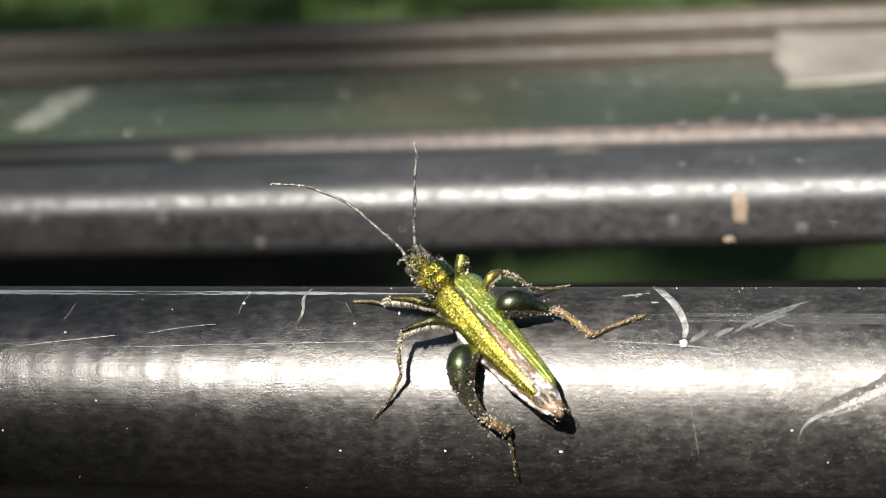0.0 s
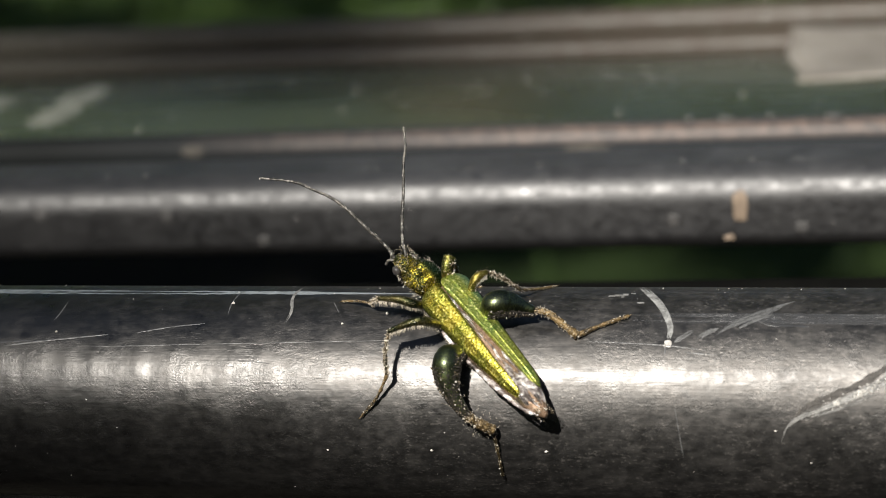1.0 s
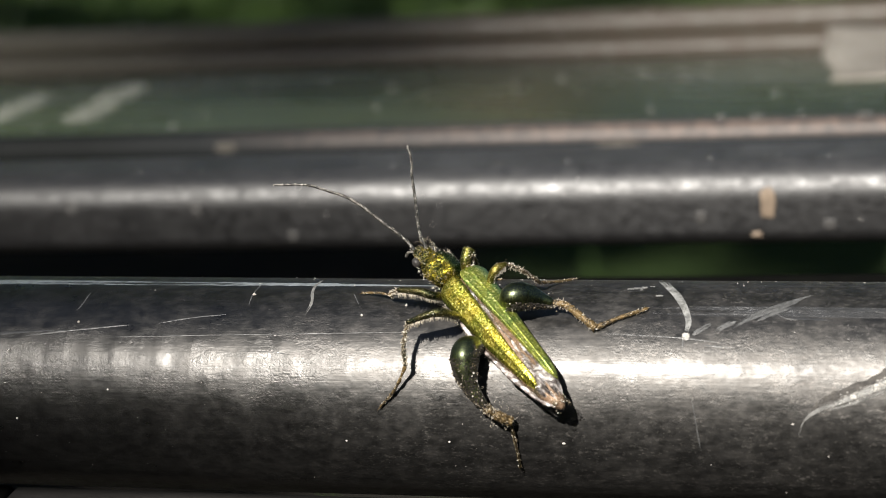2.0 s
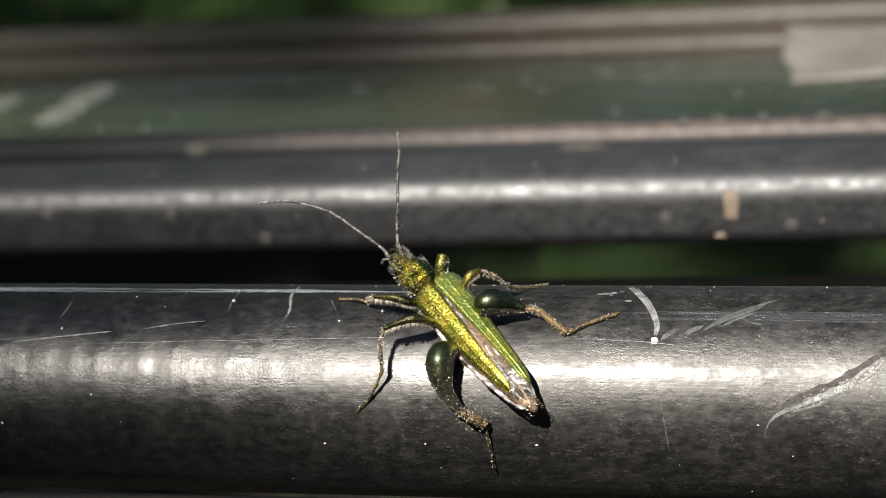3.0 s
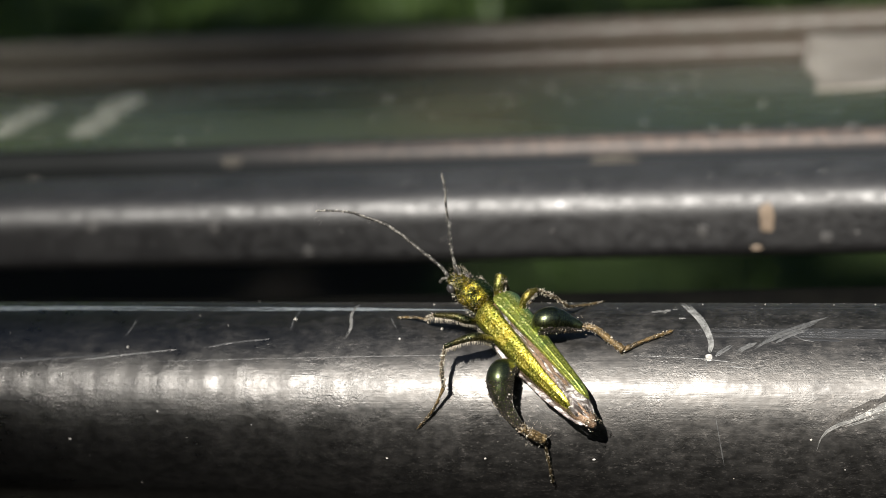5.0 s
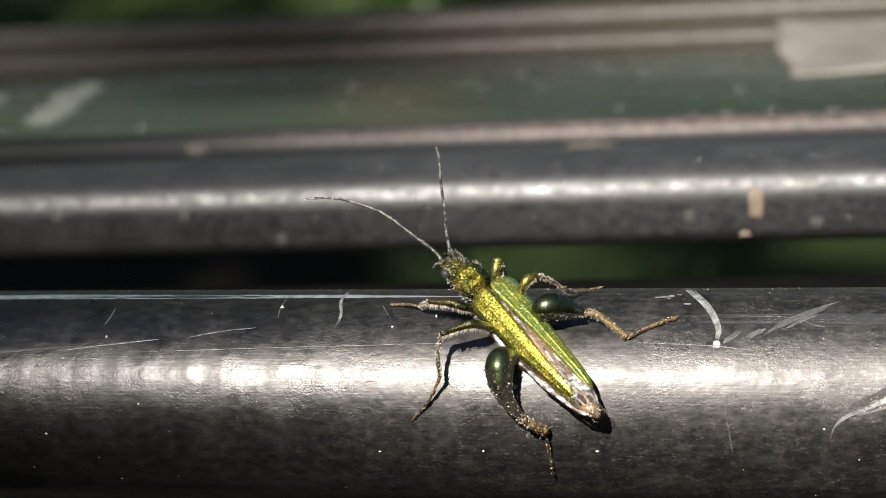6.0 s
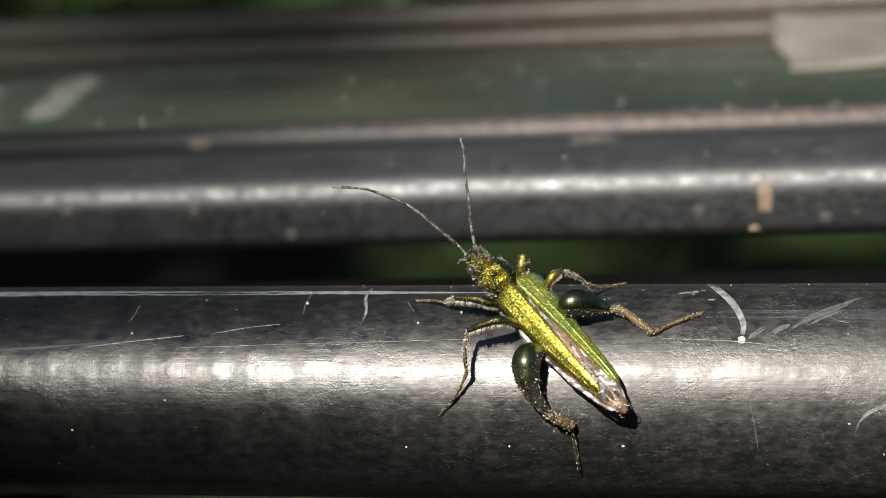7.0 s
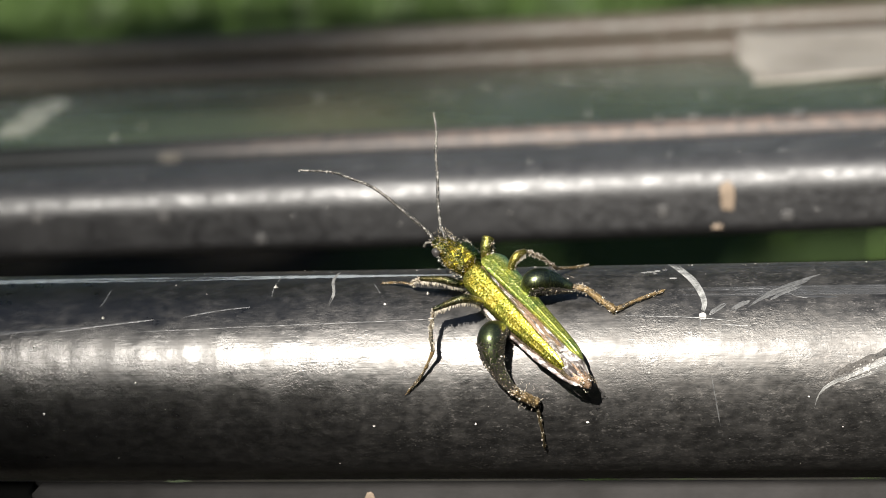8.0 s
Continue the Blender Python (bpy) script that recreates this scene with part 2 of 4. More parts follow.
DIRT = plain("caked_dirt", (0.090, 0.082, 0.070), (0.05, 0.046, 0.040), 700, 0.8, 0.0, 0.5, 0.00003, 0.2)
GLINT = plain("glinting_grit", (0.42, 0.36, 0.30), (0.20, 0.16, 0.13), 3000, 0.3, 0.7)
DUST = plain("dust", (0.75, 0.73, 0.68), (0.50, 0.46, 0.40), 900, 0.8)
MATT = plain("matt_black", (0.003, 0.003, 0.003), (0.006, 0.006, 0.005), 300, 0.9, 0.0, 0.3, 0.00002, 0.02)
RAIL = plain("weathered_rail", (0.034, 0.032, 0.031), (0.016, 0.015, 0.014), 300, 0.75, 0.0, 0.5, 0.0001, 0.2)
FRAME = plain("black_frame", (0.03, 0.03, 0.03), (0.05, 0.05, 0.05), 300, 0.5, 0.3, 0.3)


TAIL = Vector((3.10, -6.08, 1.67))
AHEAD = Vector((-0.676, 0.540, 0.502)).normalized()
UP = Vector((0.025, -0.663, 0.748))
UP = (UP - UP.dot(AHEAD) * AHEAD).normalized()
SIDE = AHEAD.cross(UP)
BASE = Vector((0.0, -3.6, 3.47))


def beetle_material(name, gold, green, fleck, rough, pits=0.6, rims=(), metal=0.9, coat=0.0, patch=1100, gilt=0.40, coat_rough=0.36, grain=15000):
    """Metallic cuticle: fine pits, gold and green mottled over it, off-colour rims (colour, from, to: millimetres to the right)."""
    n = Nodes(name)
    fine = n.noise(grain, 2, 0.6)
    dark = n.noise(grain * 0.63, 3, 0.7)
    broad = n.noise(patch, 4, 0.65)
    c = n.mix(n.spread(broad, gilt, gilt + 0.16, 0, 1), green, gold)
    c = n.mix(n.spread(fine, 0.54, 0.68, 0, 0.9), c, fleck)
    c = n.mix(n.spread(dark, 0.48, 0.30, 0, 0.68), c, tuple(v * 0.3 for v in green))
    for rim in rims:
        d = n.add("ShaderNodeVectorMath")
        d.operation = 'DOT_PRODUCT'
        n.link(n.coord, d.inputs[0])
        d.inputs[1].default_value = SIDE
        off = (BASE - TAIL).dot(SIDE)
        c = n.mix(n.spread(d.outputs["Value"], (rim[1] - off) * 0.001, (rim[2] - off) * 0.001, 0, 0.9), c, rim[0])
    b = n.bump(dark, pits, 0.00002)
    b = n.bump(fine, pits, 0.000028, b)
    return n.set(color=c, rough=n.spread(fine, 0.3, 0.7, rough - 0.08, rough + 0.1), metal=metal, normal=b, coat=coat, coat_rough=coat_rough)


# shimmer by angle put into the colours: gold towards the sun, green away
ELYTRON_GOLD = beetle_material("gold_cuticle", (0.42, 0.34, 0.040), (0.27, 0.28, 0.035), (0.90, 0.80, 0.26), 0.30, 0.65, (((0.075, 0.10, 0.018), -0.52, -0.80), ((0.10, 0.14, 0.025), 0.10, 0.45)), grain=10500)
ELYTRON_GREEN = beetle_material("green_cuticle", (0.34, 0.37, 0.060), (0.18, 0.26, 0.055), (0.78, 0.76, 0.28), 0.33, 0.7, (((0.09, 0.21, 0.15), 1.15, 1.6),), 0.76, grain=10500)
PRONOTUM = beetle_material("pronotum_cuticle", (0.38, 0.29, 0.025), (0.045, 0.055, 0.012), (0.62, 0.48, 0.05), 0.25, 1.6, (((0.012, 0.05, 0.02), 0.25, 0.60),), 0.9, 0.0, 1500, 0.41)
THIGH = beetle_material("glossy_thigh", (0.100, 0.120, 0.026), (0.030, 0.042, 0.012), (0.12, 0.15, 0.04), 0.37, 0.10, (), 0.97, 1.0, 700, 0.45, 0.31)
# teal sheen of the far thigh put into its colour
THIGH_TEAL = beetle_material("teal_thigh", (0.100, 0.115, 0.026), (0.030, 0.042, 0.016), (0.14, 0.17, 0.05), 0.31, 0.10, (((0.010, 0.085, 0.105), 3.0, 3.9),), 0.97, 1.0, 700, 0.45, 0.31)
LEG_GREEN = beetle_material("leg_cuticle", (0.085, 0.075, 0.022), (0.014, 0.022, 0.009), (0.30, 0.27, 0.16), 0.38, 0.9)
LEG_GOLD = beetle_material("gilt_leg", (0.34, 0.27, 0.05), (0.09, 0.10, 0.02), (0.62, 0.52, 0.24), 0.36, 0.9)
LEG_DARK = beetle_material("dark_leg", (0.05, 0.036, 0.016), (0.014, 0.014, 0.008), (0.14, 0.10, 0.04), 0.40, 1.0, (), 0.4)
LEG_TAN = beetle_material("tan_leg", (0.17, 0.110, 0.040), (0.024, 0.018, 0.010), (0.46, 0.34, 0.18), 0.45, 1.0, (), 0.3)
ANTENNA = beetle_material("antenna", (0.15, 0.14, 0.12), (0.022, 0.020, 0.017), (0.42, 0.40, 0.36), 0.42, 1.0, (), 0.2, patch=2200, gilt=0.44, grain=7000)


def wing_material():
    """Thin crumpled membrane, streaked along its folds."""
    n = Nodes("wing_membrane")
    m = n.add("ShaderNodeMapping")
    n.link(n.coord, m.inputs[0])
    m.inputs["Rotation"].default_value = (0, 0, math.atan2(-AHEAD.y, AHEAD.x))
    m.inputs["Scale"].default_value = (0.16, 1, 0.4)
    f = n.noise(4200, 4, 0.7, m.outputs[0])
    g = n.noise(9000, 3, 0.7)
    c = n.ramp(f, (0.36, (0.035, 0.028, 0.024)), (0.45, (0.17, 0.14, 0.125)), (0.52, (0.44, 0.39, 0.36)), (0.58, (0.92, 0.89, 0.86)))
    b = n.bump(f, 1.0, 0.00006)
    return n.set(color=c, rough=n.spread(g, 0.3, 0.7, 0.25, 0.45), normal=n.bump(g, 0.6, 0.00002, b))


WING = wing_material()
ABDOMEN = beetle_material("abdomen", (0.24, 0.15, 0.09), (0.06, 0.05, 0.025), (0.50, 0.38, 0.28), 0.45, 0.9, (), 0.4)
EYE = plain("eye", (0.030, 0.028, 0.028), (0.055, 0.05, 0.045), 4000, 0.2)


def crumb_material(name, dark, mid, light):
    n = Nodes(name)
    r = n.add("ShaderNodeNewGeometry").outputs["Random Per Island"]
    return n.set(color=n.ramp(r, (0.0, dark), (0.45, mid), (0.75, light), (1.0, (0.88, 0.84, 0.74))), rough=0.8)


POLLEN = crumb_material("pollen", (0.035, 0.028, 0.018), (0.17, 0.13, 0.075), (0.46, 0.40, 0.31))
GRIME = plain("dark_crumbs", (0.010, 0.009, 0.007), (0.035, 0.028, 0.020), 9000, 0.6)
POLLEN_PALE = crumb_material("pale_pollen", (0.10, 0.09, 0.07), (0.40, 0.37, 0.31), (0.66, 0.62, 0.55))
HAIR = plain("pale_hair", (0.66, 0.60, 0.50), (0.36, 0.31, 0.23), 3000, 0.6)


# ---- building blocks ----
def part(name, bm, material, parent=None, label="", smooth=True):
    me = bpy.data.meshes.new(name)
    bm.normal_update()
    bm.to_mesh(me)
    bm.free()
    if smooth:
        me.polygons.foreach_set("use_smooth", [True] * len(me.polygons))
    me.materials.append(material)
    ob = new(name, me)
    ob.parent = parent
    return tagged(ob, label)


def skin(bm, rings, close=True, caps=True):
    """Faces between rings of points."""
    vs = [[bm.verts.new(p) for p in ring] for ring in rings]
    n = len(vs[0])
    for a, b in zip(vs, vs[1:]):
        for k in range(n if close else n - 1):
            j = (k + 1) % n
            bm.faces.new((a[k], a[j], b[j], b[k]))
    if caps and close:
        bm.faces.new(vs[0][::-1])
        bm.faces.new(vs[-1])
    return vs


def glide(points, steps):
    """Points along a smooth curve through the given ones (Catmull-Rom), with the place along it."""
    p = [Vector(v) for v in points]
    p = [2 * p[0] - p[1], *p, 2 * p[-1] - p[-2]]
    out = []
    for k in range(1, len(p) - 2):
        for s in range(steps):
            t = s / steps
            a, b, c, d = p[k - 1:k + 3]
            out.append(((k - 1 + t) / (len(p) - 3), 0.5 * (2 * b + (c - a) * t + (2 * a - 5 * b + 4 * c - d) * t * t + (3 * b - a - 3 * c + d) * t ** 3)))
    return out + [(1.0, p[-2])]


def along(stops, s):
    """A value from (place, value) stops."""
    return float(np.interp(s, [a for a, _ in stops], [b for _, b in stops]))


def limb(bm, points, radius, steps=6, sides=10, flat=1.0, origin=Vector(), uneven=0.0):
    """A tapered limb along a curve; radius(s) in millimetres."""
    line = glide(points, steps)
    rings, side = [], None
    for k, (s, c) in enumerate(line):
        ahead = (line[min(k + 1, len(line) - 1)][1] - line[max(k - 1, 0)][1]).normalized()
        if side is None:
            side = ahead.cross(Vector((0.3, 0.5, 0.81))).normalized()
        side = (side - side.dot(ahead) * ahead).normalized()
        other = ahead.cross(side)
        r = radius(s) * (1 + uneven * noise.noise(c * 5.0))
        rings.append([(c + r * (math.cos(a) * side + flat * math.sin(a) * other) - origin) * MM
                      for a in (2 * math.pi * j / sides for j in range(sides))])
    if uneven:
        rings = [[p + Vector((noise.noise(p * 7000), noise.noise(p * 7000 + Vector((9, 0, 0))), 0)) * uneven * 0.06 * MM for p in ring] for ring in rings]
    skin(bm, rings)
    return line


def blob(bm, centre, axes, seg=14, rings=9, rough=0.0, rng=None):
    """An uneven rounded lump, axes as three vectors in millimetres."""
    c, (u, v, w) = Vector(centre), axes
    rows = []
    for i in range(1, rings):
        t = math.pi * i / rings
        rows.append([(c + (math.cos(t) * u + math.sin(t) * (math.cos(a) * v + math.sin(a) * w)) * (1 + (rng.uniform(-rough, rough) if rng else 0))) * MM
                     for a in (2 * math.pi * j / seg for j in range(seg))])
    skin(bm, rows)


def grain(bm, centre, r, rng):
    """A crumb: an eight-sided speck."""
    c = Vector(centre)
    d = [Vector(v) * r * rng.uniform(0.7, 1.3) for v in ((1, 0, 0), (0, 1, 0), (-1, 0, 0), (0, -1, 0), (0, 0, 1), (0, 0, -1))]
    v = [bm.verts.new((c + k) * MM) for k in d]
    for a in range(4):
        b = (a + 1) % 4
        bm.faces.new((v[a], v[b], v[4]))
        bm.faces.new((v[b], v[a], v[5]))


# ---- ground and distance ----
def ground():
    n = Nodes("grass_floor")
    far = n.noise(0.6, 4, 0.6)
    near = n.noise(28, 4, 0.65)
    c = n.mix(n.spread(near, 0.35, 0.65, 0, 1), (0.020, 0.034, 0.009), (0.042, 0.072, 0.017))
    c = n.mix(n.spread(far, 0.4, 0.65, 0, 0.7), c, (0.040, 0.056, 0.020))
    # patch darkened in colour in place of the shade at one side
    shade_patch = n.math("MULTIPLY", n.spread(n.math("ADD", n.axis(0), n.spread(near, 0, 1, -0.08, 0.08)), -0.30, -0.38, 0, 1), n.spread(n.axis(1), 2.2, 1.9, 0, 1))
    # lawn near the bench darkened in colour in place of shade
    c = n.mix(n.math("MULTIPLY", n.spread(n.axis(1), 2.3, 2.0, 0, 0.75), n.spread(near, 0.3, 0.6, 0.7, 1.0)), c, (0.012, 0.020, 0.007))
    # unseen floor by the bench, coloured brown so the rods mirror no green
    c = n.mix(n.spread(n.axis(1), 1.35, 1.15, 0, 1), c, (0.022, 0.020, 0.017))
    c = n.mix(shade_patch, c, (0.006, 0.005, 0.004))
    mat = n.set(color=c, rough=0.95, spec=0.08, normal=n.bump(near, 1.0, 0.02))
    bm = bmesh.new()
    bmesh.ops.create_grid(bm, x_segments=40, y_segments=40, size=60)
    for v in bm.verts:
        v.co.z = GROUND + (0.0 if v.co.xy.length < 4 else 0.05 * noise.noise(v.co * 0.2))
    tagged(part("ground", bm, mat), "green lawn with shade near the bench put into its colour", "lawn", kind="structure")


def grass():
    n = Nodes("grass_blade")
    r = n.add("ShaderNodeNewGeometry").outputs["Random Per Island"]
    mat = n.set(color=n.ramp(r, (0.0, (0.022, 0.046, 0.006)), (1.0, (0.050, 0.088, 0.013))), rough=0.55)
    rng = random.Random(4)
    co, faces = [], []
    for _ in range(16000):
        y = 0.25 + 4.2 * rng.random() ** 0.8
        x = rng.uniform(-0.5, 0.5) * (0.8 + y * 0.7) - 0.2 * y
        if x < -0.34 + 0.03 * math.sin(9 * y) and y < 2.1:
            continue
        if y < 2.1 and rng.random() < 0.86:
            continue
        h, w, a, lean = rng.uniform(0.02, 0.045), rng.uniform(0.002, 0.004), rng.uniform(0, 6.283), rng.uniform(0.0, 0.04)
        dx, dy = math.cos(a), math.sin(a)
        k = len(co)
        co += [(x - dy * w, y + dx * w, GROUND - 0.002), (x + dy * w, y - dx * w, GROUND - 0.002), (x + dx * lean * 0.4 + dy * w * 0.7, y + dy * lean * 0.4 - dx * w * 0.7, GROUND + h * 0.6),
               (x + dx * lean * 0.4 - dy * w * 0.7, y + dy * lean * 0.4 + dx * w * 0.7, GROUND + h * 0.6), (x + dx * lean, y + dy * lean, GROUND + h)]
        faces += [(k, k + 1, k + 2, k + 3), (k + 3, k + 2, k + 4)]
    me = bpy.data.meshes.new("grass")
    me.from_pydata(co, [], faces)
    me.materials.append(mat)
    tagged(new("grass", me), "short green grass blades on the lawn", "grass", kind="stuff")


def leaf_cloud(count, where, size, rng):
    co, faces = [], []
    for _ in range(count):
        c = where(rng)
        a, b = Vector((rng.gauss(0, 1), rng.gauss(0, 1), rng.gauss(0, 0.6))).normalized(), Vector((rng.gauss(0, 1), rng.gauss(0, 1), rng.gauss(0, 1))).normalized()
        b = (b - b.dot(a) * a).normalized()
        s = size * rng.uniform(0.6, 1.3)
        k = len(co)
        co += [c - a * s, c + b * s * 0.45 - a * s * 0.1, c + a * s, c - b * s * 0.45 - a * s * 0.1]
        faces += [(k, k + 1, k + 2, k + 3)]
    return co, faces


def tree(x0, y0, box, fits, seed, leaves, shade_edge=0.0):
    """A tree out of view, added to shade the lawn and to be mirrored in the rods. box: the crown's reach; fits: which
    of its places take leaves, to set where sun and shade fall.
    """
    n = Nodes("tree_leaf")
    r = n.add("ShaderNodeNewGeometry").outputs["Random Per Island"]
    leaf = n.set(color=n.ramp(r, (0.0, (0.03, 0.075, 0.012)), (1.0, (0.09, 0.17, 0.03))), rough=0.5)
    bark = plain("bark", (0.12, 0.09, 0.06), (0.06, 0.045, 0.03), 12, 0.9, 0, 1.0, 0.02)
    root = tagged(new("tree"), "broad leafy green tree out of view, added for shade and reflections", "tree", "trees by the bench")
    root.location = (x0, y0, GROUND)
    rng = random.Random(seed)
    bm = bmesh.new()
    limb(bm, [(0, 0, -60), (60, -30, 1500), (-30, 40, 3200), (40, 0, 5000)], lambda s: 230 - 150 * s, 6, 14)
    for a in range(7):
        an = a * 0.9
        limb(bm, [(0, 0, 2300 + 250 * a), (900 * math.cos(an), 900 * math.sin(an), 3100 + 200 * a), (2100 * math.cos(an), 2100 * math.sin(an), 3700 + 200 * a)], lambda s: 80 - 62 * s, 5, 8)
    part("trunk", bm, bark, root)
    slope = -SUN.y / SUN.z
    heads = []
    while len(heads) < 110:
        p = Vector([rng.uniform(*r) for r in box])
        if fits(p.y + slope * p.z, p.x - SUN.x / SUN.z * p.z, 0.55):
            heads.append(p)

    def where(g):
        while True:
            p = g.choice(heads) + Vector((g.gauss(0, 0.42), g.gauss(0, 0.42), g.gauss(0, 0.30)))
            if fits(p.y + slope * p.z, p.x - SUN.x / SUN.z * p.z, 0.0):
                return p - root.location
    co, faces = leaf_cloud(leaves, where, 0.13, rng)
    if shade_edge:
        # unseen leaves added toward the sun, whose edge lets only part of it onto one end of the bench
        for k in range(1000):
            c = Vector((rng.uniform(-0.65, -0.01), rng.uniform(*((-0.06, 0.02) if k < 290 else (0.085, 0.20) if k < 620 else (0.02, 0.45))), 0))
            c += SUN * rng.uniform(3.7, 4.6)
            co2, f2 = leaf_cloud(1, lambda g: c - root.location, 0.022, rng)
            if max(v.x + x0 - SUN.x / SUN.z * (v.z + GROUND) for v in co2) < shade_edge:
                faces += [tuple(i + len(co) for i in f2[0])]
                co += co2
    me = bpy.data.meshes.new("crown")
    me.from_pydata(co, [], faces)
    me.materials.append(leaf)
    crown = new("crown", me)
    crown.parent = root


# added out of view, to be mirrored in the bars and block the low sky
def hedge():
    n = Nodes("hedge_leaf")
    r = n.add("ShaderNodeNewGeometry").outputs["Random Per Island"]
    leaf = n.set(color=n.ramp(r, (0.0, (0.11, 0.17, 0.025)), (1.0, (0.22, 0.30, 0.05))), rough=0.5)
    rng = random.Random(3)

    def where(g):
        a = g.uniform(0, 2 * math.pi)
        tall = (4.6 if math.sin(a) > 0 else 4.2) + 0.7 * math.sin(a * 9) + 0.5 * math.sin(a * 23 + 1)
        d = 10.5 + g.gauss(0, 0.45)
        return Vector((d * math.cos(a), d * math.sin(a), GROUND + g.random() * tall))
    co, faces = leaf_cloud(42000, where, 0.18, rng)
    me = bpy.data.meshes.new("hedge")
    me.from_pydata(co, [], faces)
    me.materials.append(leaf)
    tagged(new("hedge", me), "far green leafy hedge out of view, added for reflections", "hedge", kind="stuff")


# ---- bench of steel rods ----
TILT = 1.0
# centre across the seat, height, radius, all in millimetres
RODS = [(0.0, 0.0, 5.0), (38.2, -0.6, 3.3), (109.4, -1.95, 1.7)]
SLAT_Y, SLAT_Z, SLAT_DEEP, SLAT_DOWN = 61.0, -0.6, 40.0, 4.0
# the rear bar under the thin rod: front edge, top, depth, thickness; and the plain bar between the two front rods
REAR_BAR = (106.0, -2.6, 16.0, 2.8)
RAIL_END, RAIL_DRIP = -23.2, -6.9
MID_BAR = (24.0, -2.25, 4.0, 9.0)


# the second bar, a flat tube, about its middle: front, back, top, foot, radius of its upper edges
BAR = (-3.2, 4.6, 2.65, -2.3, 2.2)


def bar_mesh(bm, half):
    f, b, t, l, r = BAR
    ring = []
    for cy, cz, q, a0 in ((f + r, t - r, r, 180), (b - r, t - r, r, 90), (b - 1, l + 1, 1.0, 0), (f + 1, l + 1, 1.0, -90)):
        ring += [(cy + q * math.cos(radians(a0 - k * 6)), cz + q * math.sin(radians(a0 - k * 6))) for k in range(16)]
    skin(bm, [[(x * MM, y * MM, (z + 0.012 * noise.noise(Vector((x * 0.12, y, z)))) * MM) for y, z in ring] for x in np.linspace(-half, half, 161)])


def on_bar(x, degrees, r):
    """A place on the second bar: along it, and over its front edge from the top down its front."""
    f, _, t, l, q = BAR
    z, out = 3.3 * math.cos(radians(degrees)), r - 3.3
    if z < t - q:
        return Vector((x, f - out, max(z, l + 0.6)))
    a = math.asin(min((z - t + q) / q, 1.0))
    return Vector((x, f + q - (q + out) * math.cos(a), t - q + (q + out) * math.sin(a)))


def rod_mesh(bm, r, half, rng):
    rings = []
    for k in range(161):
        x = -half + 2 * half * k / 160
        rr = r * (1 + 0.002 * noise.noise(Vector((x * 0.09, r, 0))))
        rings.append([(x * MM, rr * math.cos(a) * MM, rr * math.sin(a) * MM) for a in (2 * math.pi * j / 96 for j in range(96))])
    skin(bm, rings)


def on_rod(x, degrees, r):
    """A place on a rod: along it, and round it from its top towards the front."""
    a = radians(degrees)
    return Vector((x, -r * math.sin(a), r * math.cos(a)))


def stroke(points, width, r, lift=0.012, steps=6, rng=None):
    """A scratch: a thin raised-edged ribbon that follows the rod."""
    bm = bmesh.new()
    line = glide([(x, a * r * math.pi / 180, 0) for x, a in points], steps)
    rings = []
    for k, (s, c) in enumerate(line):
        d = line[min(k + 1, len(line) - 1)][1] - line[max(k - 1, 0)][1]
        side = Vector((-d.y, d.x, 0)).normalized()
        w = max(width(s) * (rng.uniform(0.7, 1.25) if rng else 1), 0.006) / 2
        ring = []
        for q, up in ((-1, 0.0), (-0.5, 1.0), (0.5, 1.0), (1, 0.0)):
            p = c + side * w * q
            ring.append(on_rod(p.x, math.degrees(p.y / r), r - 0.004 + up * lift) * MM)
        rings.append(ring)
    skin(bm, rings, close=False)
    return bm


def feathered(points, width, r, rng, count, lift=0.010):
    """A scuffed scratch: many thin strokes side by side that start and stop unevenly."""
    whole = bmesh.new()
    line = glide([(x, radians(a) * r, 0) for x, a in points], 8)
    for _ in range(count):
        a = int(rng.uniform(0, 0.55) * len(line))
        b = min(len(line), a + max(4, int(rng.uniform(0.25, 0.8) * len(line))))
        off = rng.uniform(-0.5, 0.5)
        pts = []
        for k in range(a, b):
            s, c = line[k]
            d = line[min(k + 1, len(line) - 1)][1] - line[max(k - 1, 0)][1]
            p = c + Vector((-d.y, d.x, 0)).normalized() * width(s) * off
            pts.append((p.x, math.degrees(p.y / r)))
        w = rng.uniform(0.016, 0.05)
        one = stroke(pts[::3] if len(pts) > 9 else pts, lambda s: w * min(1, 0.2 + 4 * s, 0.2 + 4 * (1 - s)), r, lift * rng.uniform(0.7, 1.4), 5, rng)
        me = bpy.data.meshes.new("stroke")
        one.to_mesh(me)
        one.free()
        whole.from_mesh(me)
        bpy.data.meshes.remove(me)
    return whole


def smudge(x, deg, wide, tall, r, rng, lift=0.02, n=22, place=on_rod):
    """A flake of paint or a sticker with an uneven outline, lying on a rod."""
    bm = bmesh.new()
    a0 = deg * r * math.pi / 180
    rows = []
    for k, f in ((0, 1.0), (1, 0.93), (2, 0.5)):
        rows.append([])
        for j in range(n):
            t = 2 * math.pi * j / n
            c, s = math.cos(t), math.sin(t)
            e = 1 / max((abs(c) ** 4 + abs(s) ** 4) ** 0.25, 0.01) * f * (1 + 0.06 * math.sin(5 * t + x) + 0.04 * math.sin(9 * t))
            rows[k].append(place(x + wide / 2 * c * e, math.degrees((a0 + tall / 2 * s * e) / r), r - 0.004 + (lift if k else 0)) * MM)
    skin(bm, rows)
    return bm


